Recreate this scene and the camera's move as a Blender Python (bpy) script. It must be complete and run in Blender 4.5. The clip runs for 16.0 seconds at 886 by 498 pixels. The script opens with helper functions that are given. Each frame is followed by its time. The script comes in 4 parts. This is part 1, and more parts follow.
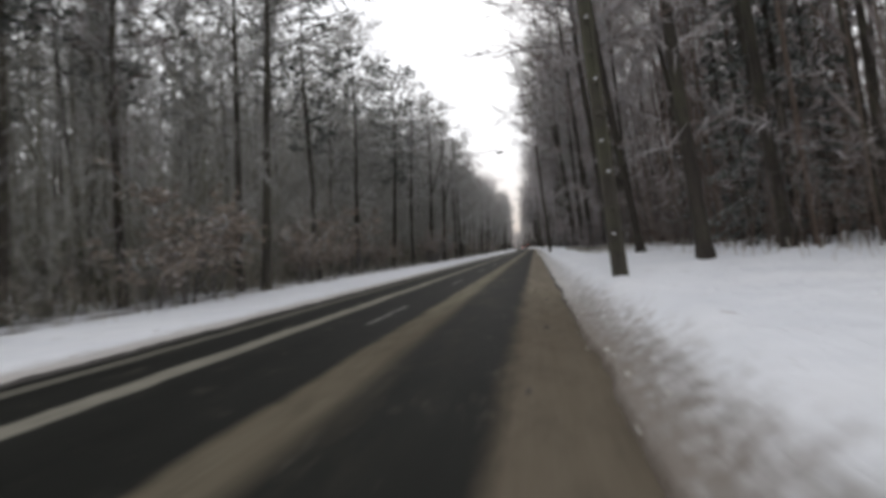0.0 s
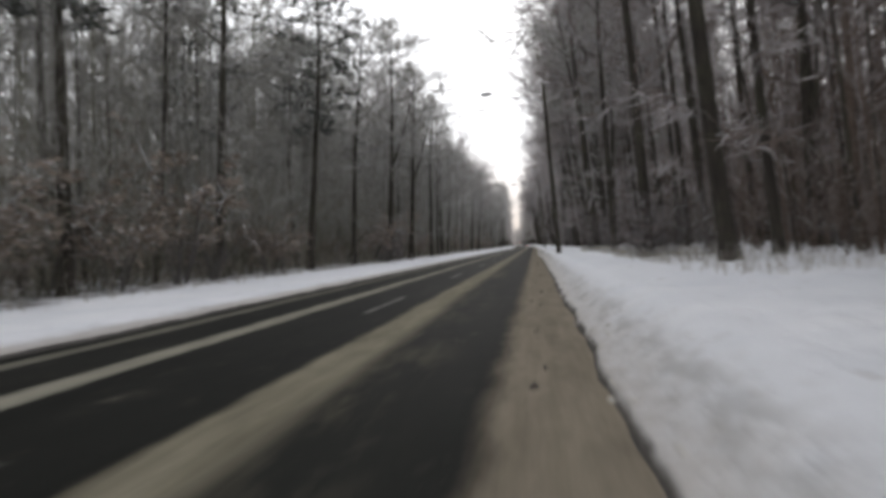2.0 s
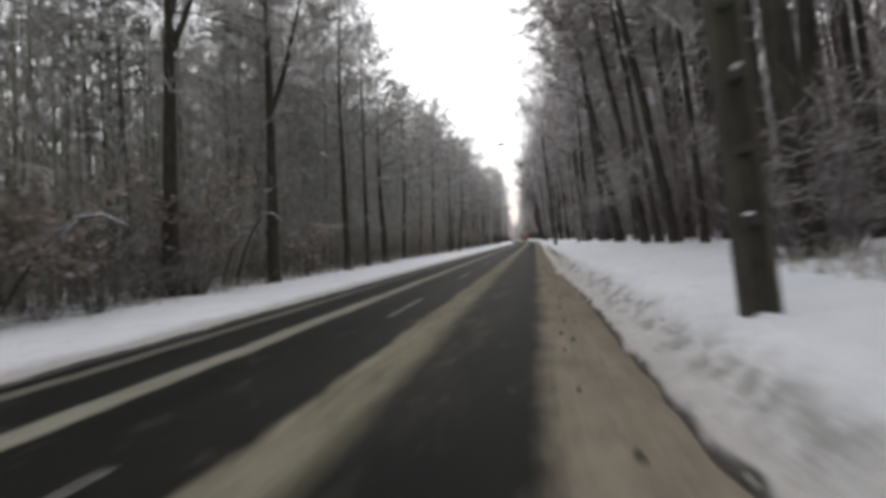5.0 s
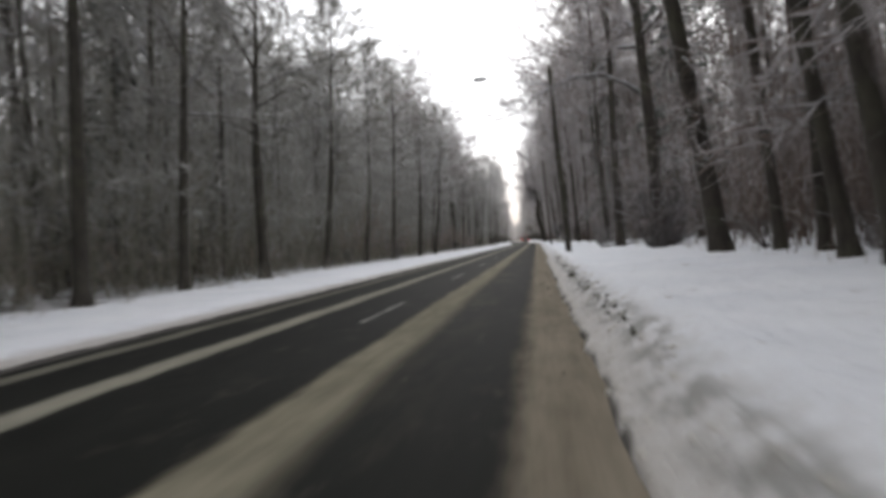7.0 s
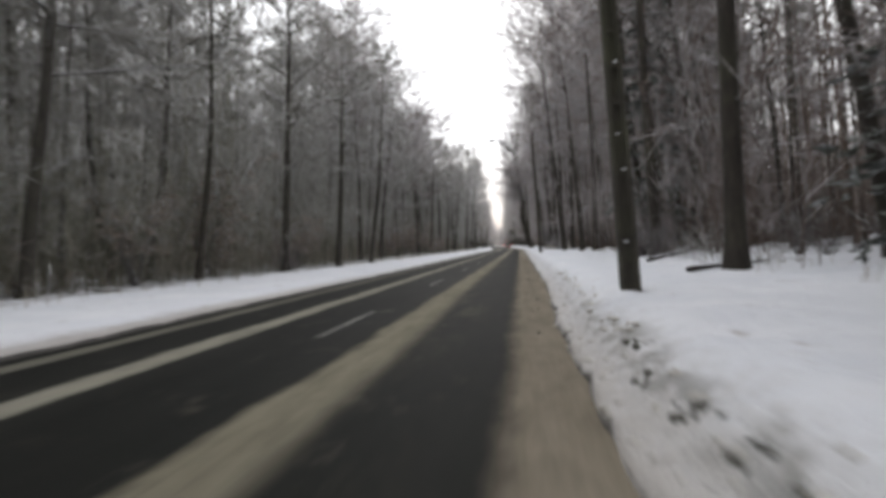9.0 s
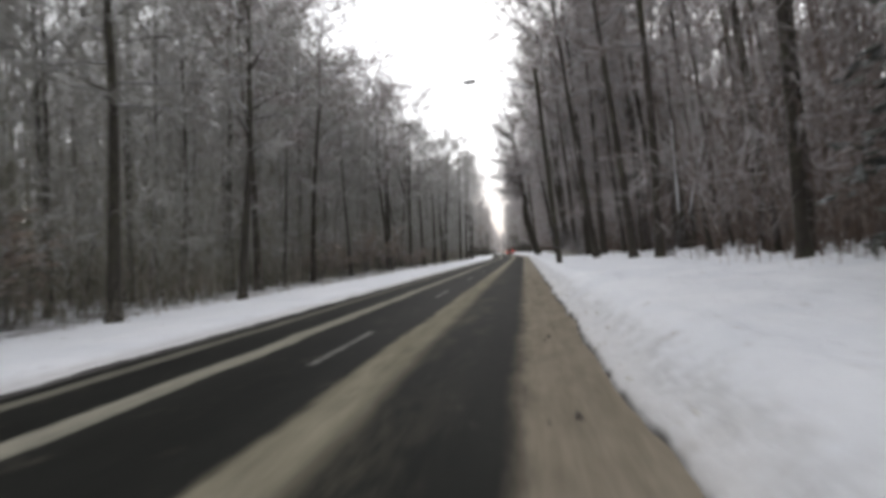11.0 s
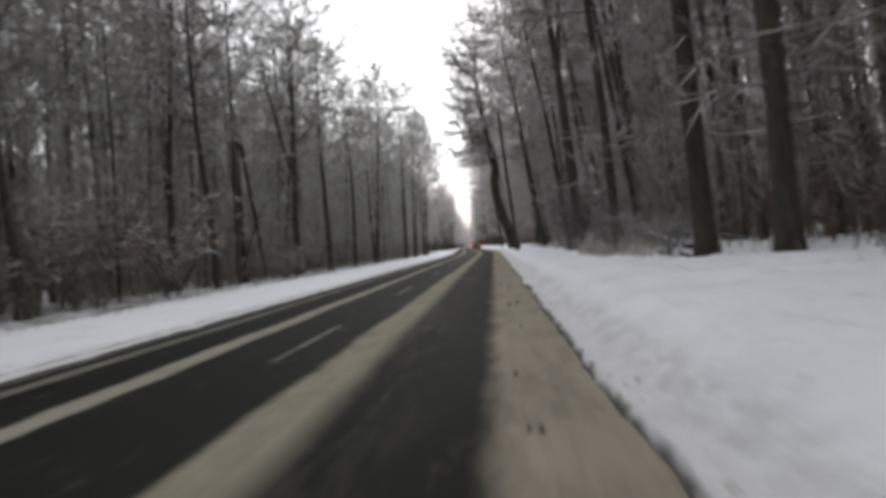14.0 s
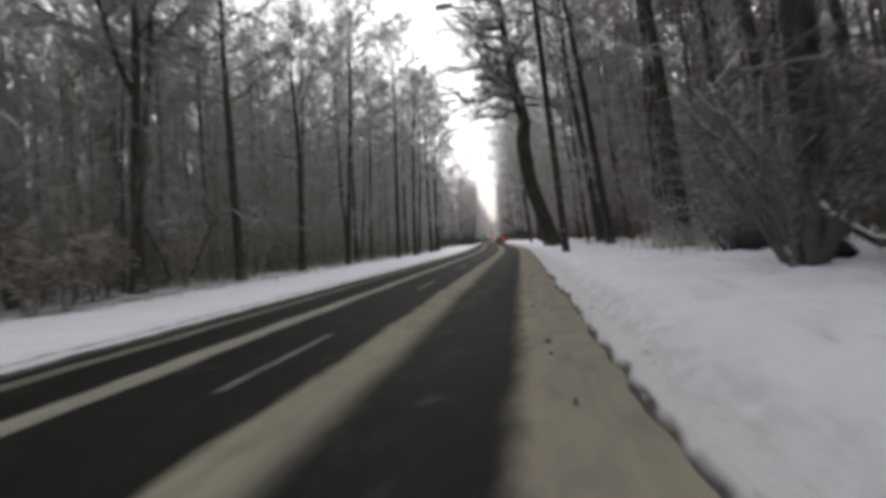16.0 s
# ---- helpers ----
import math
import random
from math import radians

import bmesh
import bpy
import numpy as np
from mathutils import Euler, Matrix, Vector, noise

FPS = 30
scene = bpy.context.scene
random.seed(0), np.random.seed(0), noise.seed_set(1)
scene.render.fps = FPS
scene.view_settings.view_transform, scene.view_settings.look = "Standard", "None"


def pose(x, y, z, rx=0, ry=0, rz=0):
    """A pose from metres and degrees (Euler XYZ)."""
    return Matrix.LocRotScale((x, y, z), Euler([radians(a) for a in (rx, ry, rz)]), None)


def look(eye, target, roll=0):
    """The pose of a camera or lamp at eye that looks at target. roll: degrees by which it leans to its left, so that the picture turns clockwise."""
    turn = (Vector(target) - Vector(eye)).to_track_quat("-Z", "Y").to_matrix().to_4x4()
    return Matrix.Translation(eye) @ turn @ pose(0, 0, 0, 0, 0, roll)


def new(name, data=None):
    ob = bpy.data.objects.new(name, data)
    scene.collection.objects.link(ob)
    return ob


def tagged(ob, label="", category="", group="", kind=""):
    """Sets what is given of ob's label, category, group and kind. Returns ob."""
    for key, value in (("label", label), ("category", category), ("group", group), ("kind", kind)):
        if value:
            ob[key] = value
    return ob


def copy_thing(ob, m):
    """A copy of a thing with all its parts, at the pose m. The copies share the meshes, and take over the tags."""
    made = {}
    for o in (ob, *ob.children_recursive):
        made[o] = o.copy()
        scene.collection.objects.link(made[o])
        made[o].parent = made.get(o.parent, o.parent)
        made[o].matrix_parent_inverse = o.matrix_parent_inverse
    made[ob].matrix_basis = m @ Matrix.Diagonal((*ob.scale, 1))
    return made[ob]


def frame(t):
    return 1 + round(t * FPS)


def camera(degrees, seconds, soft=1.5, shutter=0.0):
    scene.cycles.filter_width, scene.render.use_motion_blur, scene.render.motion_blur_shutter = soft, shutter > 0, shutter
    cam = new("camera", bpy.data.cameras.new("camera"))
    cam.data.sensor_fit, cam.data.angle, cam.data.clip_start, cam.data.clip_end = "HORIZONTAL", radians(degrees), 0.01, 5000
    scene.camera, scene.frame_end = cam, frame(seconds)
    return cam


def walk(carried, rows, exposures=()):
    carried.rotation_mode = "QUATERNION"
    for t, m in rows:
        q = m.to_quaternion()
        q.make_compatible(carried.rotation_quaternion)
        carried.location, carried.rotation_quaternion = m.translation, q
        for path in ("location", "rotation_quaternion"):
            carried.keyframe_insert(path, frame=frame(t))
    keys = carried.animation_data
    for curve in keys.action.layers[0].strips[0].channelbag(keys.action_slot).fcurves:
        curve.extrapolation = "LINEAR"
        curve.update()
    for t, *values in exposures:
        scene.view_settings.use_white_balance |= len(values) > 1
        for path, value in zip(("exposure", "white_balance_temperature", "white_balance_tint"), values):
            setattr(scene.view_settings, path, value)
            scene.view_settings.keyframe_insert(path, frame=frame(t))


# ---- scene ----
# World: x to the right, y along the road, z up. The centre line of the road is x = 0.
SPEED = 11.8          # metres a second

# seconds, x, height, yaw, pitch, roll
PATH = [
    (0.0, 3.00, 1.14, 7.69, 0.35, 4.65),
    (0.5, 2.98, 1.10, 6.76, 1.17, 5.45),
    (1.0, 2.88, 1.20, 7.06, -0.22, 4.27),
    (1.5, 2.95, 1.21, 4.63, 0.34, 6.00),
    (2.0, 2.99, 1.10, 7.66, -0.14, 2.40),
    (2.5, 2.90, 1.16, 8.26, 0.21, 2.04),
    (3.0, 2.85, 1.16, 6.58, 0.18, 3.84),
    (3.5, 2.81, 1.17, 6.50, -0.10, 4.97),
    (4.0, 2.77, 1.18, 9.19, -0.84, 1.51),
    (4.5, 2.69, 1.19, 8.06, -0.07, 2.58),
    (5.0, 2.67, 1.20, 7.69, -0.37, 4.39),
    (5.2, 2.70, 1.22, 8.63, -0.37, 4.70),
    (7.3, 2.84, 1.18, 7.16, -0.45, 2.53),
    (7.5, 2.83, 1.19, 6.35, -0.44, 2.50),
    (8.0, 2.75, 1.23, 7.39, -0.33, 4.27),
    (8.5, 2.74, 1.20, 6.96, 0.24, 2.90),
    (9.0, 2.77, 1.19, 6.43, -0.23, 1.62),
    (9.5, 2.80, 1.19, 5.89, 0.22, 5.04),
    (10.0, 2.80, 1.25, 6.05, 0.36, 2.74),
    (12.5, 2.72, 1.21, 8.09, 0.91, 6.94),
    (13.0, 2.72, 1.17, 6.44, 0.55, 5.36),
    (13.5, 2.67, 1.23, 5.89, -0.44, 2.28),
    (14.0, 2.76, 1.19, 4.24, -0.14, 5.07),
    (14.5, 2.78, 1.18, 6.44, 0.18, 3.07),
    (15.0, 2.77, 1.19, 8.49, 0.17, 3.09),
    (15.5, 2.75, 1.17, 8.09, -0.24, 4.45),
    (16.0, 2.75, 1.16, 6.46, -0.49, 4.37),
]
cam = camera(66.0, 16.0, soft=4.2, shutter=0.5)
walk(cam, [(t, pose(x, SPEED * t, z, 90 + pitch, roll, yaw)) for t, x, z, yaw, pitch, roll in PATH],
     exposures=[(0.0, -0.03), (1.0, 0.06), (2.0, 0.22), (5.2, 0.44), (7.3, 0.52), (8.5, 0.46), (10.2, 0.64), (12.3, 0.41), (14.5, 0.47), (16.0, 0.31)])

# ---- light: an overcast winter sky ----
world = bpy.data.worlds.new("world")
scene.world = world
world.use_nodes = True
wn, wl = world.node_tree.nodes, world.node_tree.links
sky = wn.new("ShaderNodeTexSky")
sky.sky_type = "NISHITA"
sky.sun_disc = False
sky.sun_elevation, sky.sun_rotation = radians(24), radians(8)
sky.dust_density, sky.air_density = 4.0, 1.0
grey = wn.new("ShaderNodeHueSaturation")
grey.inputs["Saturation"].default_value = 0.25
cloud = wn.new("ShaderNodeMix")
cloud.data_type = "RGBA"
cloud.inputs["Factor"].default_value = 0.93
# the overcast is a little warmer and thinner low over the horizon
co = wn.new("ShaderNodeTexCoord")
rise = wn.new("ShaderNodeSeparateXYZ")
tint = wn.new("ShaderNodeMix")
tint.data_type = "RGBA"
tint.inputs["A"].default_value, tint.inputs["B"].default_value = (6.2, 5.15, 4.4, 1), (11.05, 11.15, 11.6, 1)
level = wn.new("ShaderNodeMapRange")
level.inputs["From Min"].default_value, level.inputs["From Max"].default_value = 0.0, 0.15
wl.new(co.outputs["Generated"], rise.inputs["Vector"])
wl.new(rise.outputs["Z"], level.inputs["Value"])
wl.new(level.outputs["Result"], tint.inputs["Factor"])
wl.new(tint.outputs["Result"], cloud.inputs["B"])
wl.new(sky.outputs["Color"], grey.inputs["Color"])
wl.new(grey.outputs["Color"], cloud.inputs["A"])
wl.new(cloud.outputs["Result"], wn["Background"].inputs["Color"])
wn["Background"].inputs["Strength"].default_value = 0.1

sun = new("sun", bpy.data.lights.new("sun", "SUN"))
sun.data.energy, sun.data.angle, sun.data.color = 0.35, radians(30), (1.0, 0.95, 0.90)
sun.matrix_world = look((0, 0, 60), (-8, -60, 34))


# ---- materials ----
def material(name, rough=0.8):
    m = bpy.data.materials.new(name)
    m.use_nodes = True
    b = m.node_tree.nodes["Principled BSDF"]
    b.inputs["Roughness"].default_value = rough
    return m, m.node_tree.nodes, m.node_tree.links, b


def noise_tex(n, l, scale, detail=4, rough=0.6, coord="Object", stretch=(1, 1, 1)):
    co, mp, tx = n.new("ShaderNodeTexCoord"), n.new("ShaderNodeMapping"), n.new("ShaderNodeTexNoise")
    mp.inputs["Scale"].default_value = stretch
    tx.inputs["Scale"].default_value, tx.inputs["Detail"].default_value, tx.inputs["Roughness"].default_value = scale, detail, rough
    l.new(co.outputs[coord], mp.inputs["Vector"])
    l.new(mp.outputs["Vector"], tx.inputs["Vector"])
    return tx.outputs["Fac"]


def ramp(n, l, fac, *stops):
    r = n.new("ShaderNodeValToRGB")
    e = r.color_ramp.elements
    while len(e) < len(stops):
        e.new(0.5)
    for k, (p, c) in enumerate(stops):
        e[k].position = p
        e[k].color = (*c, 1) if len(c) == 3 else c
    l.new(fac, r.inputs["Fac"])
    return r.outputs["Color"]


def maths(n, l, op, a, b=0.0, clamp=False):
    m = n.new("ShaderNodeMath")
    m.operation, m.use_clamp = op, clamp
    for k, v in enumerate((a, b)):
        if isinstance(v, (int, float)):
            m.inputs[k].default_value = v
        else:
            l.new(v, m.inputs[k])
    return m.outputs["Value"]


def mixed(n, l, fac, a, b):
    m = n.new("ShaderNodeMix")
    m.data_type = "RGBA"
    for key, v in (("Factor", fac), ("A", a), ("B", b)):
        if isinstance(v, (int, float)):
            m.inputs[key].default_value = v
        elif isinstance(v, tuple):
            m.inputs[key].default_value = (*v, 1)
        else:
            l.new(v, m.inputs[key])
    return m.outputs["Result"]


def bumped(n, l, b, height, strength=0.5, distance=0.02):
    u = n.new("ShaderNodeBump")
    u.inputs["Strength"].default_value, u.inputs["Distance"].default_value = strength, distance
    l.new(height, u.inputs["Height"])
    l.new(u.outputs["Normal"], b.inputs["Normal"])


def upward(n, l):
    """How far the true face looks up, from -1 to 1."""
    g, s = n.new("ShaderNodeNewGeometry"), n.new("ShaderNodeSeparateXYZ")
    l.new(g.outputs["True Normal"], s.inputs["Vector"])
    return s.outputs["Z"]


def plain(name, colour, rough=0.6, metal=0.0, grain=30.0, vary=0.25):
    m, n, l, b = material(name, rough)
    f = noise_tex(n, l, grain)
    dark = tuple(c * (1 - vary) for c in colour)
    light = tuple(min(1, c * (1 + vary)) for c in colour)
    l.new(ramp(n, l, f, (0.3, dark), (0.7, light)), b.inputs["Base Color"])
    b.inputs["Metallic"].default_value = metal
    bumped(n, l, b, f, 0.2, 0.003)
    return m


def bark(name, dark, light, snow=0.0, green=0.0):
    """Bark with upright furrows, moss low down in patches, and snow that stuck to upward faces."""
    m, n, l, b = material(name, 0.95)
    furrow = noise_tex(n, l, 9, 5, 0.7, stretch=(1, 1, 0.18))
    patch = noise_tex(n, l, 0.9, 3)
    c = ramp(n, l, furrow, (0.32, dark), (0.68, light))
    if green:
        c = mixed(n, l, ramp(n, l, patch, (0.45, (0, 0, 0)), (0.65, (green, green, green))), c, (0.10, 0.105, 0.06))
    if snow:
        spots = noise_tex(n, l, 3.5, 4)
        up = maths(n, l, "MULTIPLY_ADD", upward(n, l), 0.9)
        f = ramp(n, l, maths(n, l, "ADD", up, spots), (0.62, (0, 0, 0)), (0.85, (snow, snow, snow)))
        c = mixed(n, l, f, c, (0.82, 0.83, 0.87))
    l.new(c, b.inputs["Base Color"])
    bumped(n, l, b, furrow, 0.7, 0.03)
    return m


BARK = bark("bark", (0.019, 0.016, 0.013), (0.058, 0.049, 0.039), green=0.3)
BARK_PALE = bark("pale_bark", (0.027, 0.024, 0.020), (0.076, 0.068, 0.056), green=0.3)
LIMB = bark("snowy_limb_bark", (0.046, 0.041, 0.035), (0.122, 0.110, 0.096), snow=0.40)
# frost on the twigs, raised further for the haze over distant crowns
TWIG = bark("frost_haze_twig", (0.205, 0.197, 0.171), (0.39, 0.376, 0.336), snow=0.24)
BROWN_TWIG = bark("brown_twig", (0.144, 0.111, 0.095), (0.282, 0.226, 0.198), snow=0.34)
# grey brushwood of the left wood, lifted in colour to stand for haze
HAZED_BRUSH = bark("hazed_brushwood", (0.127, 0.120, 0.084), (0.257, 0.247, 0.182), snow=0.12)
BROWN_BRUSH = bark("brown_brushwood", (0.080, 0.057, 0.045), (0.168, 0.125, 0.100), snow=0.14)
# grey trunks paler than the front bark: haze put into their colour
HAZED_TRUNK = bark("hazed_trunk", (0.104, 0.098, 0.070), (0.208, 0.197, 0.147), green=0.4)
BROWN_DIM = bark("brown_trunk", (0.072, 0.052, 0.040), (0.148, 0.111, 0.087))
# rime on weeds; on far trees this pale colour also stands for haze
RIME_HAZE = bark("rime_haze_twig", (0.305, 0.270, 0.23), (0.49, 0.437, 0.38), snow=0.4)
SHOOT = bark("dark_shoot", (0.030, 0.024, 0.020), (0.085, 0.070, 0.058), snow=0.12)


def snow_material():
    m, n, l, b = material("snow", 0.75)
    fine, broad, spots = noise_tex(n, l, 7, 6, 0.65), noise_tex(n, l, 0.5, 4), noise_tex(n, l, 2.3, 5, 0.7)
    c = mixed(n, l, ramp(n, l, broad, (0.35, (0, 0, 0)), (0.7, (1, 1, 1))), (0.805, 0.828, 0.868), (0.90, 0.912, 0.938))
    # leaf litter and twigs that show through
    c = mixed(n, l, ramp(n, l, spots, (0.63, (0, 0, 0)), (0.71, (0.65, 0.65, 0.65))), c, (0.33, 0.28, 0.24))
    co, s = n.new("ShaderNodeTexCoord"), n.new("ShaderNodeSeparateXYZ")
    l.new(co.outputs["UV"], s.inputs["Vector"])

    def span(value, lo, hi, a, z):
        r = n.new("ShaderNodeMapRange")
        r.interpolation_type = "SMOOTHSTEP"
        for key, v in (("From Min", lo), ("From Max", hi), ("To Min", a), ("To Max", z)):
            r.inputs[key].default_value = v
        l.new(value, r.inputs["Value"])
        return r.outputs["Result"]

    # under the trees fallen leaves and twigs lie bare between patches of snow
    across = maths(n, l, "ADD", s.outputs["X"], maths(n, l, "MULTIPLY", maths(n, l, "SUBTRACT", spots, 0.5), 3.0))
    wood = maths(n, l, "ADD", span(across, -9.2, -8.0, 0.92, 0.0), span(across, 9.5, 15.0, 0.0, 0.8))
    litter = ramp(n, l, fine, (0.3, (0.035, 0.028, 0.022)), (0.7, (0.105, 0.085, 0.068)))
    bare = ramp(n, l, noise_tex(n, l, 1.1, 5, 0.65), (0.40, (0.1, 0.1, 0.1)), (0.60, (0.95, 0.95, 0.95)))
    c = mixed(n, l, maths(n, l, "MULTIPLY", wood, bare), c, litter)
    # road spray along the verges, heaviest where the plough banked the snow
    edge = maths(n, l, "ADD", maths(n, l, "ABSOLUTE", s.outputs["X"]), maths(n, l, "MULTIPLY", maths(n, l, "SUBTRACT", fine, 0.5), -1.0))
    c = mixed(n, l, maths(n, l, "MULTIPLY", span(edge, 3.3, 4.2, 0.72, 0.0), span(s.outputs["Y"], 118.0, 140.0, 1.0, 0.5)), c, (0.36, 0.315, 0.265))
    banked = maths(n, l, "MULTIPLY", span(s.outputs["Y"], 40.0, 75.0, 0.5, 1.0), span(s.outputs["Y"], 108.0, 122.0, 1.0, 0.28))
    right = span(s.outputs["X"], 3.3, 3.4, 0.0, 1.0)
    sooty = maths(n, l, "MULTIPLY", maths(n, l, "MULTIPLY", span(edge, 3.7, 4.35, 0.45, 0.0), right), banked)
    c = mixed(n, l, sooty, c, (0.50, 0.465, 0.41))
    # broken grey line on the ridge: dirt, with furrow and lump shade painted in
    lumps = noise_tex(n, l, 4.2, 4, 0.65, stretch=(1, 0.5, 1))
    ridge = maths(n, l, "ABSOLUTE", maths(n, l, "SUBTRACT", s.outputs["X"], maths(n, l, "ADD", 3.64, maths(n, l, "MULTIPLY", broad, 0.42))))
    ridge = maths(n, l, "MULTIPLY", span(ridge, 0.05, 0.24, 1.0, 0.0), ramp(n, l, lumps, (0.46, (0, 0, 0)), (0.57, (1, 1, 1))))
    c = mixed(n, l, maths(n, l, "MULTIPLY", maths(n, l, "MULTIPLY", ridge, banked), 0.68), c, (0.20, 0.195, 0.168))
    # the rim: shade of the undercut lip painted in with soaked earth, in stretches
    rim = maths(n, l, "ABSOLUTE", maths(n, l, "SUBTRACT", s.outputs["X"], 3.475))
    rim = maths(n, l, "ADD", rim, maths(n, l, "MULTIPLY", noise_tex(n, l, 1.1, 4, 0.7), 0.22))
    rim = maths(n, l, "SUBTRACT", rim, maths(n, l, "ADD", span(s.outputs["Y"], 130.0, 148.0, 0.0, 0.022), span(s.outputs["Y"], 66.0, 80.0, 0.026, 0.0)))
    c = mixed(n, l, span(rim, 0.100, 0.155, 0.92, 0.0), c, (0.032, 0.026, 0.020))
    # left rim: shade at the snow step and dirt in one dark line
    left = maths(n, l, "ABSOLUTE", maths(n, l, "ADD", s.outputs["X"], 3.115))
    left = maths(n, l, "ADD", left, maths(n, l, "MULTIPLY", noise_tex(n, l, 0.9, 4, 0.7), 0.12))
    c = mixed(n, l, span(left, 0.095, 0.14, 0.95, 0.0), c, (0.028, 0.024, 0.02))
    # mud thrown up on the right bank where the road begins
    mud = maths(n, l, "MULTIPLY", maths(n, l, "MULTIPLY", span(edge, 3.55, 4.15, 0.85, 0.0), right), span(s.outputs["Y"], 8.0, 18.0, 1.0, 0.0))
    c = mixed(n, l, mud, c, (0.15, 0.12, 0.092))
    # broken streaks of grit on the left verge towards the bend
    streak = maths(n, l, "ABSOLUTE", maths(n, l, "ADD", s.outputs["X"], maths(n, l, "ADD", 3.42, maths(n, l, "MULTIPLY", broad, 0.3))))
    streak = maths(n, l, "MULTIPLY", span(streak, 0.03, 0.13, 1.0, 0.0), ramp(n, l, lumps, (0.45, (0, 0, 0)), (0.55, (1, 1, 1))))
    c = mixed(n, l, maths(n, l, "MULTIPLY", streak, span(s.outputs["Y"], 150.0, 185.0, 0.15, 0.75)), c, (0.16, 0.15, 0.125))
    l.new(c, b.inputs["Base Color"])
    b.inputs["Subsurface Weight"].default_value = 0.0
    bumped(n, l, b, maths(n, l, "ADD", fine, maths(n, l, "MULTIPLY", spots, 1.6)), 0.9, 0.09)
    return m


def road_material():
    """Wet asphalt; tawny slush lies between and beside the wheel tracks. UV x is the distance from the centre line in metres."""
    m, n, l, b = material("wet_asphalt", 0.5)
    co, s = n.new("ShaderNodeTexCoord"), n.new("ShaderNodeSeparateXYZ")
    l.new(co.outputs["UV"], s.inputs["Vector"])
    wob = noise_tex(n, l, 0.35, 4, 0.55)
    rag = noise_tex(n, l, 3.0, 5, 0.7, stretch=(1, 0.35, 1))
    fine = noise_tex(n, l, 60, 4)
    x = maths(n, l, "ADD", s.outputs["X"], maths(n, l, "MULTIPLY", maths(n, l, "SUBTRACT", wob, 0.5), 0.22))
    x = maths(n, l, "ADD", x, maths(n, l, "MULTIPLY", maths(n, l, "SUBTRACT", rag, 0.5), 0.20))

    def band(lo, hi, soft, fade=0.0):
        fade = fade or soft
        a, c = n.new("ShaderNodeMapRange"), n.new("ShaderNodeMapRange")
        for node, p, q in ((a, lo - soft, lo + soft), (c, hi + fade, hi - fade)):
            node.interpolation_type = "SMOOTHSTEP"
            node.inputs["From Min"].default_value, node.inputs["From Max"].default_value = p, q
            l.new(x, node.inputs["Value"])
        return maths(n, l, "MULTIPLY", a.outputs["Result"], c.outputs["Result"])

    slush = maths(n, l, "MAXIMUM", band(0.78, 1.38, 0.09, 0.20), band(2.66, 4.6, 0.15))
    slush = maths(n, l, "MAXIMUM", slush, band(-1.46, -1.06, 0.07))
    slush = maths(n, l, "MAXIMUM", slush, maths(n, l, "MULTIPLY", band(-2.86, -2.56, 0.06), 0.55))
    # loose slush flung into the wheel track beside the middle ridge
    flung = ramp(n, l, noise_tex(n, l, 1.5, 6, 0.7, stretch=(1, 0.2, 1)), (0.46, (0, 0, 0)), (0.70, (0.5, 0.5, 0.5)))
    calm = n.new("ShaderNodeMapRange")
    calm.interpolation_type = "SMOOTHSTEP"
    for key, v in (("From Min", 70.0), ("From Max", 90.0), ("To Min", 1.0), ("To Max", 0.75)):
        calm.inputs[key].default_value = v
    l.new(s.outputs["Y"], calm.inputs["Value"])
    flung = maths(n, l, "MULTIPLY", flung, calm.outputs["Result"])
    # it lies in stretches of some ten metres
    where = ramp(n, l, noise_tex(n, l, 0.13, 2, 0.5, stretch=(0.1, 1, 1)), (0.42, (0.25, 0.25, 0.25)), (0.58, (1, 1, 1)))
    flung = maths(n, l, "MULTIPLY", flung, where)
    slush = maths(n, l, "MAXIMUM", slush, maths(n, l, "MULTIPLY", band(1.30, 2.05, 0.3), flung))
    grains = ramp(n, l, rag, (0.30, (0.72, 0.72, 0.72)), (0.56, (1, 1, 1)))
    slush = maths(n, l, "MULTIPLY", slush, grains)
    wet = ramp(n, l, noise_tex(n, l, 0.8, 4, stretch=(1, 0.15, 1)), (0.3, (0.0082, 0.0086, 0.0074)), (0.7, (0.0172, 0.0175, 0.0150)))
    film = ramp(n, l, noise_tex(n, l, 2.2, 6, 0.75, stretch=(1, 0.5, 1)), (0.58, (0, 0, 0)), (0.76, (0.5, 0.5, 0.5)))
    wet = mixed(n, l, film, wet, (0.15, 0.135, 0.108))
    left_lane = n.new("ShaderNodeMapRange")
    left_lane.inputs["From Min"].default_value, left_lane.inputs["From Max"].default_value = -0.2, 0.2
    l.new(s.outputs["X"], left_lane.inputs["Value"])
    tan = ramp(n, l, noise_tex(n, l, 3.4, 6, 0.72, stretch=(1, 0.09, 1)), (0.3, (0.163, 0.148, 0.108)), (0.72, (0.272, 0.250, 0.187)))
    # browner grit lies along the right edge
    grit = n.new("ShaderNodeMapRange")
    grit.inputs["From Min"].default_value, grit.inputs["From Max"].default_value, grit.inputs["To Max"].default_value = 1.8, 2.6, 0.55
    l.new(s.outputs["X"], grit.inputs["Value"])
    tan = mixed(n, l, grit.outputs["Result"], tan, ramp(n, l, noise_tex(n, l, 5.0, 5, 0.7, stretch=(1, 0.05, 1)), (0.3, (0.172, 0.141, 0.109)), (0.7, (0.31, 0.259, 0.206))))
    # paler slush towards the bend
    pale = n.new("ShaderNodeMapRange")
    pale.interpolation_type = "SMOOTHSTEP"
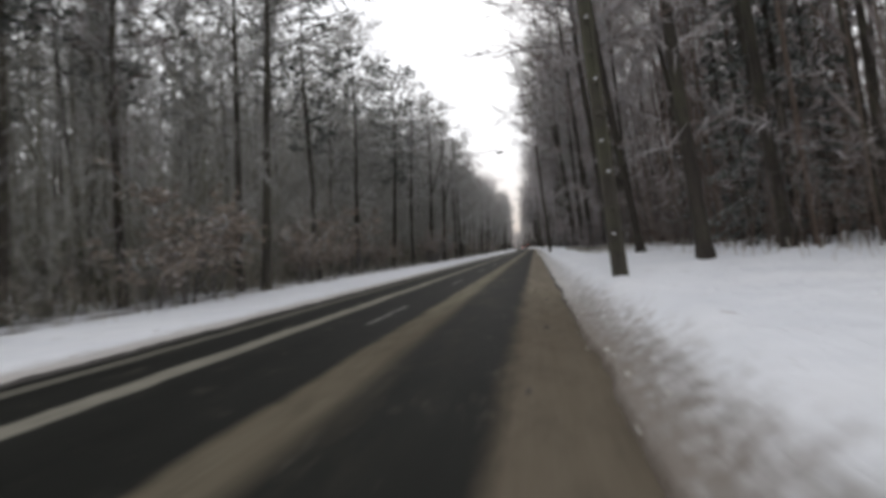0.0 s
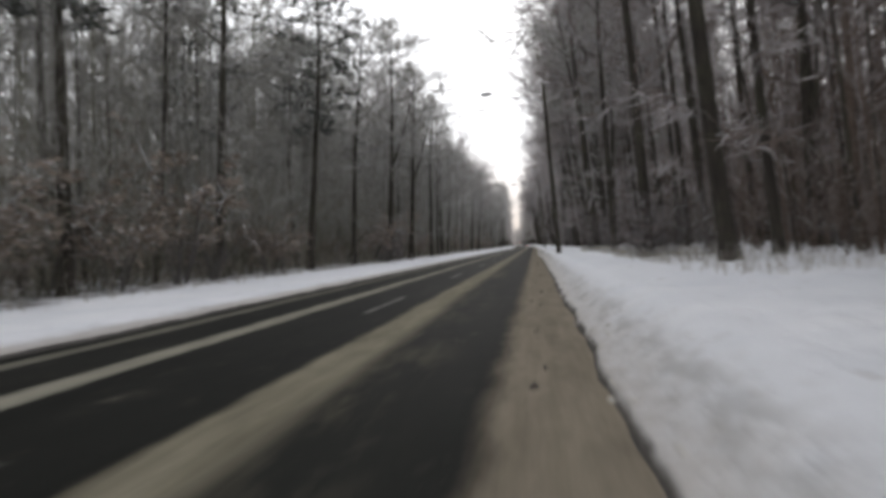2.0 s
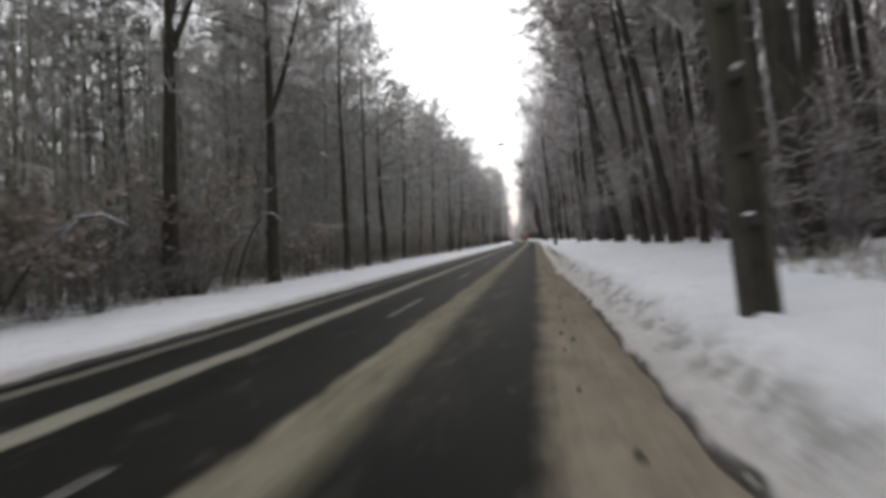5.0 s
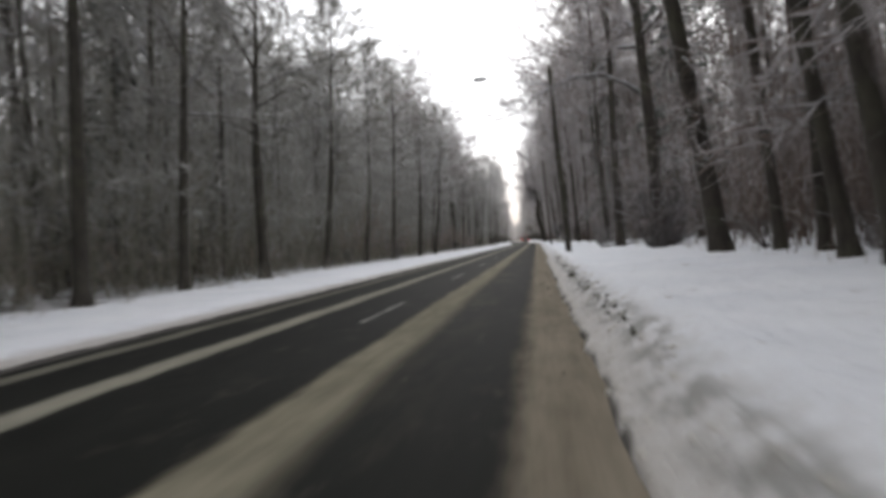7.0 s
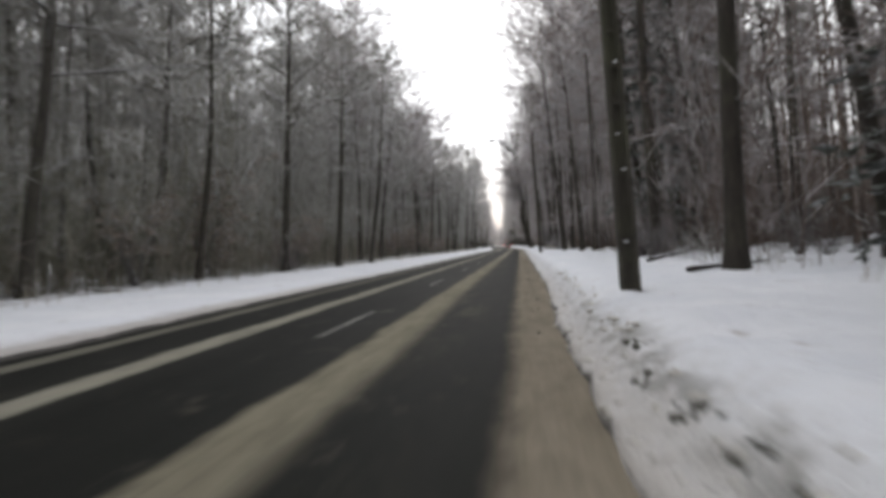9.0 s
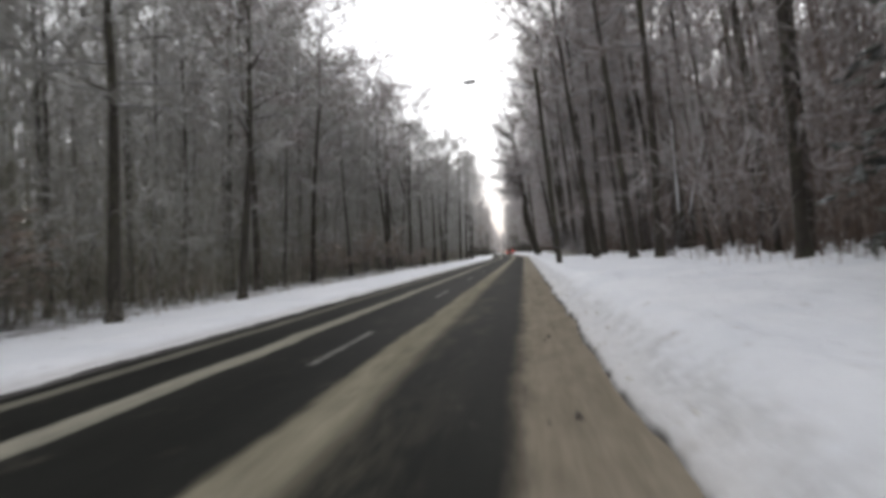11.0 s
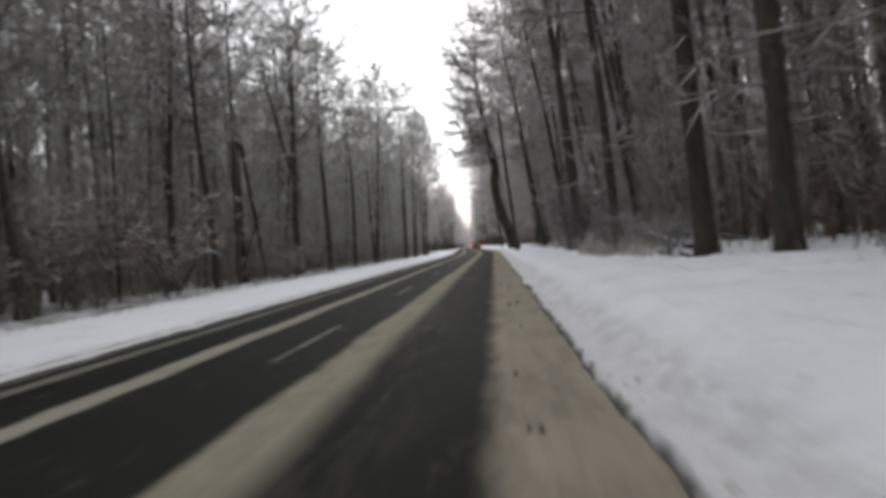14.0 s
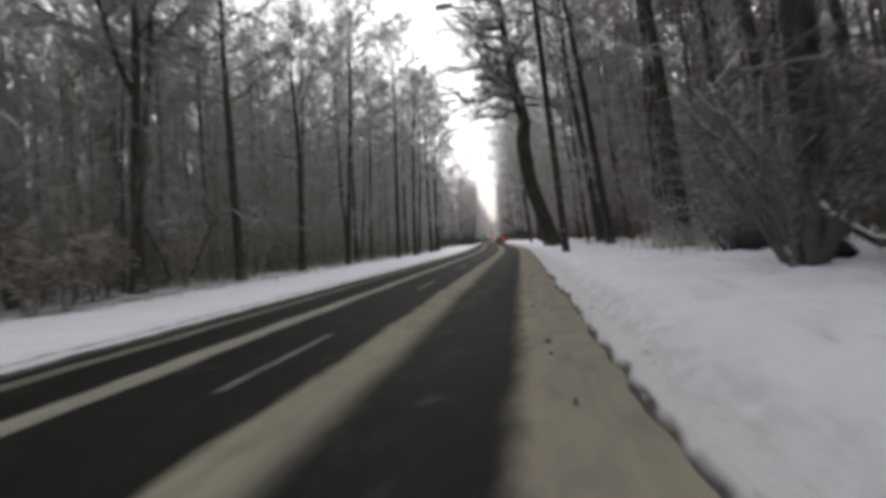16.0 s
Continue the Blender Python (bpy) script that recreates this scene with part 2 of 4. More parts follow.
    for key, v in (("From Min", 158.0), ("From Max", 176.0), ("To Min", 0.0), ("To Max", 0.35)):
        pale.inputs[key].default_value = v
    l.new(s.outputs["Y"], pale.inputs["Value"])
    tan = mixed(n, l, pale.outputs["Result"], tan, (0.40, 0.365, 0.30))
    # the slush is half thawed at the start of the road
    thaw = n.new("ShaderNodeMapRange")
    thaw.interpolation_type = "SMOOTHSTEP"
    for key, v in (("From Min", 9.0), ("From Max", 21.0), ("To Min", 0.7), ("To Max", 0.0)):
        thaw.inputs[key].default_value = v
    l.new(s.outputs["Y"], thaw.inputs["Value"])
    tan = mixed(n, l, thaw.outputs["Result"], tan, (0.075, 0.060, 0.042))
    tan = mixed(n, l, left_lane.outputs["Result"], mixed(n, l, 0.5, tan, (0.29, 0.285, 0.245)), tan)
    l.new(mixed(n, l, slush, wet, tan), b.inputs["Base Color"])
    r = n.new("ShaderNodeMapRange")
    r.inputs["To Min"].default_value, r.inputs["To Max"].default_value = 0.68, 0.95
    l.new(slush, r.inputs["Value"])
    l.new(r.outputs["Result"], b.inputs["Roughness"])
    b.inputs["Specular IOR Level"].default_value = 0.04
    h = maths(n, l, "ADD", maths(n, l, "MULTIPLY", slush, 0.8), maths(n, l, "MULTIPLY", fine, 0.2))
    bumped(n, l, b, maths(n, l, "ADD", h, maths(n, l, "MULTIPLY", rag, 0.5)), 0.5, 0.02)
    return m


SNOW, ROAD = snow_material(), road_material()
FRESH = plain("clinging_snow", (0.80, 0.81, 0.84), 0.8, grain=8, vary=0.06)


# ---- building helpers ----
def part(name, mesh, mat, parent=None, label=""):
    """One mesh object, under a thing or a part where one is given."""
    if isinstance(mesh, bmesh.types.BMesh):
        me = bpy.data.meshes.new(name)
        mesh.to_mesh(me)
        mesh.free()
    else:
        me = mesh
    if mat and not me.materials:
        me.materials.append(mat)
    ob = new(name, me)
    ob.parent = parent
    return tagged(ob, label)


class Build:
    """Gathers points and faces, with the slot of each face's material, for one mesh."""

    def __init__(self):
        self.v, self.f, self.m, self.slot = [], [], [], 0

    def face(self, *f):
        self.f += f
        self.m += [self.slot] * len(f)

    def tube(self, pts, radii, sides, cap=False):
        base = len(self.v)
        for k, (p, r) in enumerate(zip(pts, radii)):
            d = (pts[min(k + 1, len(pts) - 1)] - pts[max(k - 1, 0)]).normalized()
            a = d.cross(Vector((0.31, 0.95, 0.02))).normalized()
            c = d.cross(a)
            for s in range(sides):
                w = 2 * math.pi * s / sides
                self.v.append(p + (a * math.cos(w) + c * math.sin(w)) * r)
        for k in range(len(pts) - 1):
            for s in range(sides):
                i, j = base + k * sides + s, base + k * sides + (s + 1) % sides
                self.face((i, j, j + sides, i + sides))
        if cap:
            self.face(tuple(base + (len(pts) - 1) * sides + s for s in range(sides)))

    def spike(self, p, q, r):
        """A twig: three sides to a point."""
        d = (q - p).normalized()
        a = d.cross(Vector((0.31, 0.95, 0.02))).normalized()
        c = d.cross(a)
        i = len(self.v)
        self.v += [p + a * r, p - a * r * 0.5 + c * r * 0.87, p - a * r * 0.5 - c * r * 0.87, q]
        self.face((i, i + 1, i + 3), (i + 1, i + 2, i + 3), (i + 2, i, i + 3))

    def sliver(self, p, q, r, side):
        """A twig too thin to show more than one side."""
        i = len(self.v)
        a = (q - p).cross(side).normalized() * r
        self.v += [p + a, p - a, q]
        self.face((i, i + 1, i + 2))

    def leaf(self, p, d, side, size, wide=0.3):
        """A leaf or needle tuft, folded along its midrib."""
        i = len(self.v)
        up = d.cross(side).normalized() * size * 0.15
        self.v += [p, p + d * size * 0.5 + side * size * wide + up, p + d * size, p + d * size * 0.5 - side * size * wide + up]
        self.face((i, i + 1, i + 2), (i, i + 2, i + 3))

    def mesh(self, name, mats=(), smooth=True):
        me = bpy.data.meshes.new(name)
        me.from_pydata(self.v, [], self.f)
        for m in mats:
            me.materials.append(m)
        me.polygons.foreach_set("material_index", self.m)
        me.polygons.foreach_set("use_smooth", [smooth] * len(self.f))
        me.update()
        return me


def spikes_mesh(name, solid, flat, mats):
    """Very many stems as one mesh. solid: three-sided spikes; flat: twigs too thin to show a side. Each is starts, ends, radii, slots."""
    verts, faces, slots, base = [], [], [], 0
    for (p, q, r, m), sides in ((solid, 3), (flat, 1)):
        p, q, r = np.asarray(p, float), np.asarray(q, float), np.asarray(r, float)[:, None]
        if not len(p):
            continue
        d = q - p
        d /= np.linalg.norm(d, axis=1)[:, None]
        a = np.cross(d, (0.31, 0.95, 0.02) if sides == 3 else np.random.RandomState(1).normal(0, 1, p.shape))
        a /= np.linalg.norm(a, axis=1)[:, None]
        c = np.cross(d, a)
        i = (base + np.arange(len(p)) * (4 if sides == 3 else 3))[:, None]
        if sides == 3:
            v = np.stack([p + a * r, p - a * r * 0.5 + c * r * 0.87, p - a * r * 0.5 - c * r * 0.87, q], 1)
            f = np.stack([i + (0, 1, 3), i + (1, 2, 3), i + (2, 0, 3)], 1)
        else:
            v = np.stack([p + a * r, p - a * r, q], 1)
            f = np.stack([i + (0, 1, 2)], 1)
        base += v.shape[0] * v.shape[1]
        verts.append(v.reshape(-1, 3)), faces.append(f.reshape(-1, 3)), slots.append(np.repeat(np.asarray(m, dtype=np.int32), sides))
    v, f = np.concatenate(verts), np.concatenate(faces).astype(np.int32)
    me = bpy.data.meshes.new(name)
    me.vertices.add(len(v))
    me.vertices.foreach_set("co", v.astype(np.float32).ravel())
    me.loops.add(f.size)
    me.loops.foreach_set("vertex_index", f.ravel())
    me.polygons.add(len(f))
    me.polygons.foreach_set("loop_start", np.arange(0, f.size, 3, dtype=np.int32))
    for m in mats:
        me.materials.append(m)
    me.polygons.foreach_set("material_index", np.concatenate(slots))
    me.update(calc_edges=True)
    return me


def box(bm, size, centre, bevel=0.0):
    g = bmesh.ops.create_cube(bm, size=1, matrix=Matrix.Translation(centre) @ Matrix.Diagonal((*size, 1)))
    if bevel:
        edges = list({e for v in g["verts"] for e in v.link_edges})
        bmesh.ops.bevel(bm, geom=edges, offset=bevel, segments=2, affect="EDGES")


def smoothstep(a, b, x):
    t = min(1, max(0, (x - a) / (b - a)))
    return t * t * (3 - 2 * t)


# ---- the lie of the land ----

def road_x(y):
    """The centre line: straight, then a slight bend to the left, and straight again."""
    d = max(0, y - 236)
    x = -0.0005 * d * d if d < 45 else -1.0125 - 0.045 * (d - 45)
    e = max(0, y - 390)
    return x + (0.00006 * e * e if e < 150 else 1.35 + 0.018 * (e - 150))


def right_edge(y):
    pushed = 0.20 * smoothstep(70, 84, y) * (1 - smoothstep(114, 128, y))
    return 3.46 - pushed + 0.10 * noise.noise((0, y * 0.4, 1.0)) + 0.05 * noise.noise((0, y * 1.7, 2.0))


def left_edge(y):
    return -3.10 - 0.08 * noise.noise((0, y * 0.5, 5.0)) - 0.03 * noise.noise((0, y * 2.2, 6.0))


def ground_z(x, y):
    """Height of the snow at x metres from the centre line."""
    n1 = noise.noise((x * 0.5, y * 0.5, 0.0))
    n2 = noise.noise((x * 1.7, y * 1.7, 3.0))
    n3 = noise.noise((x * 0.09, y * 0.09, 7.0))
    n4 = noise.noise((x * 4.5, y * 4.5, 9.0))
    if x > 0:
        e = x - right_edge(y)
        z = -0.06 + 0.145 * smoothstep(-0.02, 0.07, e) + 0.10 * smoothstep(0.05, 0.45, e) + 0.30 * smoothstep(0.22, 0.95, e) + 0.08 * smoothstep(2, 6, e)
        # the furrow that the plough left along the verge
        z -= 0.05 * math.exp(-((e - 1.25) / 0.18) ** 2) * (0.5 + noise.noise((1, y * 0.3, 4.0)))
    else:
        e = left_edge(y) - x
        z = -0.06 + 0.125 * smoothstep(-0.02, 0.07, e) + 0.03 * smoothstep(0.2, 1.6, e) + 0.05 * smoothstep(2.5, 5, e)
    if x > 8:
        # the wood's floor rises gently to the right for a stretch
        z += 0.06 * min(x - 8, 14) * smoothstep(84, 104, y) * (1 - smoothstep(134, 160, y))
    w = smoothstep(0.1, 1.2, e)
    far = smoothstep(3, 9, e)
    if x > 0:
        # lumps along the crest of the ploughed bank
        crest = math.exp(-((e - 0.46 - 0.15 * n1) / 0.16) ** 2) * (0.35 + 0.65 * smoothstep(45, 80, y) * (1 - smoothstep(118, 150, y)))
        z += crest * max(0.0, 0.03 + 0.12 * noise.noise((x * 2.6, y * 2.0, 12.0)))
    if x > 3.9:
        # pits where snow fell from the boughs
        pit = smoothstep(0.10, 0.34, noise.noise((x * 2.0, y * 1.5, 20.0)))
        z -= 0.15 * pit * smoothstep(3.9, 4.6, x) * (0.25 + 0.75 * smoothstep(132, 152, y))
    return z + w * (0.055 * n1 + 0.042 * n2 + 0.026 * n4) + far * 0.14 * n3


def grid_mesh(name, xs, ys, height):
    verts = []
    for y in ys:
        right, left, mid = right_edge(y) - 3.46, left_edge(y) + 3.10, road_x(y)
        for x in xs:
            # columns follow the ragged rims of the snow
            u = x
            if name == "ground":
                u += right * max(0, 1 - abs(x - 3.46) / 2.5) + left * max(0, 1 - abs(x + 3.10) / 2.0)
            verts.append((mid + u, y, height(u, y)))
    w = len(xs)
    faces = [(j * w + i, j * w + i + 1, (j + 1) * w + i + 1, (j + 1) * w + i) for j in range(len(ys) - 1) for i in range(w - 1)]
    me = bpy.data.meshes.new(name)
    me.from_pydata(verts, [], faces)
    me.polygons.foreach_set("use_smooth", [True] * len(faces))
    uv = me.uv_layers.new(name="across")
    idx = np.empty(len(me.loops), dtype=np.int32)
    me.loops.foreach_get("vertex_index", idx)
    flat = np.stack([np.tile(np.array(xs, float), len(ys)), np.repeat(np.array(ys, float), w)], 1)
    uv.data.foreach_set("uv", flat[idx].astype(np.float32).ravel())
    me.update()
    return me


def steps(*runs):
    out = []
    for a, b, s in runs:
        out += list(np.arange(a, b - 1e-6, s))
    return out + [runs[-1][1]]


near_ys = steps((-2500, -100, 300), (-100, -12, 8), (-12, 0, 0.5), (0, 216, 0.22), (216, 300, 1.5), (300, 620, 8), (620, 3020, 300))
ground_xs = steps((-2500, -100, 300), (-100, -20, 5), (-20, -8, 1.0), (-8, -4.4, 0.4), (-4.4, -3.3, 0.2))
ground_xs += [-3.22, -3.17, -3.13, -3.10, -3.08, -3.0, -1.5, 0, 1.5, 3.3, 3.44, 3.46, 3.49, 3.53, 3.58, 3.66, 3.76, 3.88, 4.0, 4.12, 4.25, 4.4, 4.55, 4.7, 4.85]
ground_xs += steps((5.0, 8.0, 0.2), (8.0, 20, 1.0), (20, 100, 5), (100, 2500, 300))
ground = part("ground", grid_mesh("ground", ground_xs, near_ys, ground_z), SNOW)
tagged(ground, "uneven snow cover with leaf litter showing through", "snow ground", kind="structure")

road_xs = [-3.9, -3.6, -3.2, -2.6, -2.1, -1.65, -1.0, -0.4, 0, 0.4, 1.0, 1.3, 1.65, 2.2, 2.8, 3.2, 3.6, 3.9, 4.1]
road_ys = steps((-100, -12, 8), (-12, 210, 1.0), (210, 300, 2), (300, 620, 8))
road = part("road", grid_mesh("road", road_xs, road_ys, lambda x, y: 0.02 - 0.004 * abs(x) + 0.006 * noise.noise((x * 0.7, y * 0.12, 0))), ROAD)
tagged(road, "wet dark asphalt road with tawny slush between the wheel tracks", "road", kind="structure")


# worn dashes of the centre line, bared here and there
PAINT, pn, pl, pb = material("worn_paint", 0.8)
wear = noise_tex(pn, pl, 5, 5, 0.7, stretch=(1, 0.4, 1))
pl.new(ramp(pn, pl, wear, (0.40, (0.045, 0.043, 0.038)), (0.66, (0.17, 0.163, 0.145))), pb.inputs["Base Color"])
DASHES = [-0.6, 11.4, 23.4, 35.0, 47.2, 59.2, 70.5, 81.7, 92.9, 104.4, 115.0, 126.4, 137.9, 149.9, 161.4, 173.0, 183.4, 194.4]
for y0 in DASHES + [206.0 + 11.6 * k for k in range(19)]:
    b = Build()
    cuts = 9
    for c in range(cuts):
        y = y0 + 3.5 * c / (cuts - 1)
        for s in (-1, 1):
            b.v.append(Vector((road_x(y) + 0.07 + s * (0.062 + 0.012 * noise.noise((s, y * 2, 0))), y, 0.030)))
        if c:
            i = 2 * c
            b.face((i - 2, i - 1, i + 1, i))
    part("lane_dash", b.mesh("lane_dash", (PAINT,)), None, road, "worn white centre-line dash")

# ---- trees ----
UP = Vector((0, 0, 1))
NEEDLE, nn, nl, nb = material("snowy_needles", 0.9)
green = ramp(nn, nl, noise_tex(nn, nl, 2.5, 4), (0.3, (0.058, 0.065, 0.053)), (0.7, (0.112, 0.119, 0.101)))
flake = ramp(nn, nl, noise_tex(nn, nl, 6, 4), (0.47, (0, 0, 0)), (0.72, (0.52, 0.52, 0.52)))
nl.new(mixed(nn, nl, flake, green, (0.55, 0.57, 0.60)), nb.inputs["Base Color"])
RUST, rn, rl, rb = material("withered_leaves", 0.9)
rust = ramp(rn, rl, noise_tex(rn, rl, 4, 4), (0.3, (0.215, 0.172, 0.137)), (0.7, (0.39, 0.325, 0.27)))
flake = ramp(rn, rl, noise_tex(rn, rl, 5, 4), (0.52, (0, 0, 0)), (0.68, (0.72, 0.72, 0.72)))
rl.new(mixed(rn, rl, flake, rust, (0.70, 0.70, 0.73)), rb.inputs["Base Color"])
STRAW = plain("frosted_straw", (0.30, 0.265, 0.205), 0.95, grain=6, vary=0.4)


def spray(b, p, d, length, r, n, spread, rng, reach=(0.45, 1.15)):
    """Twigs that leave a branch along its way."""
    for k in range(n):
        t = 0.1 + 0.9 * (k + rng.random()) / n
        o = p + d * length * t
        w = (d + Vector((rng.gauss(0, spread), rng.gauss(0, spread), rng.gauss(0.0, spread)))).normalized()
        b.sliver(o, o + w * rng.uniform(*reach), r, Vector((rng.gauss(0, 1), rng.gauss(0, 1), rng.gauss(0, 1))))


def stem_points(rng, height, radius, bow=0.3, count=14, flare=0.6):
    pts, rad = [], []
    ph, ps, am = rng.uniform(0, 6), rng.uniform(0, 6), rng.uniform(0.3, 1.0) * bow
    for k in range(count):
        t = (k / (count - 1)) ** 1.25
        z = height * t
        x = am * (math.sin(ph + 3.2 * t) - math.sin(ph)) + 0.25 * am * math.sin(ps + 11 * t) * t
        y = am * (math.cos(ps + 2.6 * t) - math.cos(ps)) + 0.25 * am * math.sin(ph + 9 * t) * t
        pts.append(Vector((x, y, z - 0.3)))
        rad.append(max(0.012, radius * (1 + flare * math.exp(-z / 0.3)) * (1 - 0.9 * t ** 1.15)))
    return pts, rad


def along(pts, t):
    f = t * (len(pts) - 1)
    k = min(len(pts) - 2, int(f))
    return pts[k].lerp(pts[k + 1], f - k)


def bough(b, rng, p, d, length, r0, kids, twigs, wander=0.16, lift=0.03, thin=0.024):
    """One limb with its branches (slot 0) and twigs (slot 1)."""
    line = [p.copy()]
    for s in range(4):
        d = (d + Vector((rng.gauss(0, wander), rng.gauss(0, wander), rng.gauss(lift, wander)))).normalized()
        p = p + d * length / 4
        line.append(p.copy())
    b.slot = 0
    b.tube(line, [r0, r0 * 0.75, r0 * 0.5, r0 * 0.3, r0 * 0.1], 4)
    for c in range(kids):
        s = 0.2 + 0.8 * (c + rng.random()) / kids
        i = min(3, int(s * 4))
        o = line[i].lerp(line[i + 1], s * 4 - i)
        dd = (line[i + 1] - line[i]).normalized()
        dd = (dd + Vector((rng.gauss(0, 0.7), rng.gauss(0, 0.7), rng.gauss(0.0, 0.45)))).normalized()
        ll = length * rng.uniform(0.25, 0.5)
        b.slot = 0
        b.spike(o, o + dd * ll, r0 * 0.34)
        b.slot = 1
        spray(b, o, dd, ll, thin, twigs, 0.6, rng)


def broadleaf(seed, height, radius, fork, limbs, reach, split=False, twig=None):
    """A bare forest tree: long trunk, ascending limbs, twigs out to the ends."""
    rng = random.Random(seed)
    trunk, crown = Build(), Build()
    pts, rad = stem_points(rng, height, radius, 0.45)
    trunk.tube(pts, rad, 12)
    if split:
        o = along(pts, 0.5)
        w = rng.uniform(0, 6.28)
        side = Vector((math.cos(w), math.sin(w), 0))
        arm = [o + side * (height * 0.07 * t ** 0.8) + UP * (height * 0.42 * t) for t in (0, 0.15, 0.35, 0.6, 0.8, 1)]
        trunk.tube(arm, [radius * 0.5, radius * 0.45, radius * 0.38, radius * 0.28, radius * 0.18, 0.02], 8)
        for k in range(limbs // 3):
            t = 0.25 + 0.75 * (k + rng.random()) / (limbs // 3)
            a = rng.uniform(0, 6.28)
            bough(crown, rng, along(arm, min(0.99, t)), Vector((math.cos(a), math.sin(a), 0.8)).normalized(), reach * rng.uniform(0.4, 0.8), radius * 0.2, 5, 8)
    for k in range(limbs):
        t = fork + (0.99 - fork) * ((k + rng.random()) / limbs) ** 0.9
        a = k * 2.399 + rng.uniform(-0.5, 0.5)
        crown_t = (1 - t) / (1 - fork)
        if reach < 5:
            # slender crowns that narrow to the top
            length = reach * (0.16 + 0.92 * math.sin(math.pi * min(1, 0.04 + 0.75 * crown_t))) * rng.uniform(0.6, 1.2)
        else:
            length = reach * (0.30 + 0.75 * math.sin(math.pi * min(1, 0.18 + 0.8 * crown_t))) * rng.uniform(0.6, 1.2)
        rise = 0.35 + 1.0 * (1 - crown_t) + rng.uniform(-0.35, 0.25)
        d = Vector((math.cos(a), math.sin(a), rise)).normalized()
        bough(crown, rng, along(pts, t ** 0.8), d, length, radius * (0.14 + 0.2 * crown_t) * rng.uniform(0.8, 1.2), 7, 13)
    # dead snags and small shoots lower down
    for k in range(7):
        t = rng.uniform(0.12, fork)
        a = rng.uniform(0, 6.28)
        bough(crown, rng, along(pts, t ** 0.8), Vector((math.cos(a), math.sin(a), rng.uniform(-0.2, 0.5))).normalized(), rng.uniform(0.8, 2.4), radius * 0.12, 3, 6)
    return trunk.mesh("trunk"), crown.mesh("crown", (LIMB, twig or TWIG), False)


def pine(seed, height, radius):
    """A tall pine: bare reddish-grey trunk, layered crown of snowy needle tufts."""
    rng = random.Random(seed)
    trunk, crown = Build(), Build()
    pts, rad = stem_points(rng, height, radius, 0.3)
    trunk.tube(pts, rad, 12)
    for k in range(44):
        t = 0.42 + 0.57 * (k + rng.random()) / 44
        a = k * 2.399 + rng.uniform(-0.6, 0.6)
        length = (0.7 + 3.0 * math.sin(math.pi * min(1, 0.12 + (1 - t) * 1.45))) * rng.uniform(0.6, 1.1)
        p, d = along(pts, t ** 0.8), Vector((math.cos(a), math.sin(a), rng.uniform(-0.15, 0.35))).normalized()
        crown.slot = 0
        q = p + d * length
        crown.tube([p, p.lerp(q, 0.5) + UP * 0.1, q], [radius * 0.16, radius * 0.1, 0.01], 4)
        crown.slot = 1
        for c in range(22):
            s = 0.25 + 0.75 * rng.random()
            o = p.lerp(q, s) + Vector((rng.gauss(0, 0.26), rng.gauss(0, 0.26), rng.gauss(0.05, 0.14))) * (0.5 + length * 0.3)
            w = Vector((rng.gauss(d.x, 0.6), rng.gauss(d.y, 0.6), rng.gauss(0.15, 0.4))).normalized()
            crown.leaf(o, w, w.cross(Vector((rng.gauss(0, 1), rng.gauss(0, 1), 1))).normalized(), rng.uniform(0.3, 0.6), 0.22)
    return trunk.mesh("trunk"), crown.mesh("crown", (LIMB, NEEDLE), False)


def spruce(seed, height, radius):
    """A dark spruce, branched from near the ground, boughs drooping under snow."""
    rng = random.Random(seed)
    trunk, crown = Build(), Build()
    pts, rad = stem_points(rng, height, radius, 0.12)
    trunk.tube(pts, rad, 10)
    for k in range(95):
        t = 0.06 + 0.93 * (k + rng.random()) / 95
        a = k * 2.399 + rng.uniform(-0.6, 0.6)
        length = (0.25 + 2.9 * (1 - t) ** 0.8) * rng.uniform(0.55, 1.1)
        p, d = along(pts, t ** 0.8), Vector((math.cos(a), math.sin(a), 0.05))
        q = p + d * length - UP * length * rng.uniform(0.15, 0.4)
        m = p.lerp(q, 0.5) + UP * 0.12 * length
        crown.slot = 0
        crown.tube([p, m, q], [0.03, 0.02, 0.006], 3)
        crown.slot = 1
        for c in range(6 + int(length * 7)):
            s = 0.15 + 0.85 * rng.random()
            o = (p.lerp(m, s * 2) if s < 0.5 else m.lerp(q, s * 2 - 1)) + Vector((rng.gauss(0, 0.14), rng.gauss(0, 0.14), rng.gauss(-0.04, 0.06)))
            w = (d + Vector((rng.gauss(0, 0.7), rng.gauss(0, 0.7), rng.gauss(-0.45, 0.3)))).normalized()
            crown.leaf(o, w, w.cross(Vector((rng.gauss(0, 0.5), rng.gauss(0, 0.5), 1))).normalized(), rng.uniform(0.25, 0.55), 0.24)
    return trunk.mesh("trunk"), crown.mesh("crown", (LIMB, NEEDLE), False)


KINDS = {}


def kind(key, meshes, bark_mat, label, crown_label):
    t = new("tree")
    a, c = meshes
    part("trunk", a, bark_mat, t)
    part("crown", c, None, t, crown_label)
    tagged(t, label, "tree", "roadside trees")
    KINDS[key] = [t, False]


FROST = "bare crown with frosted twigs and snow on the limbs"
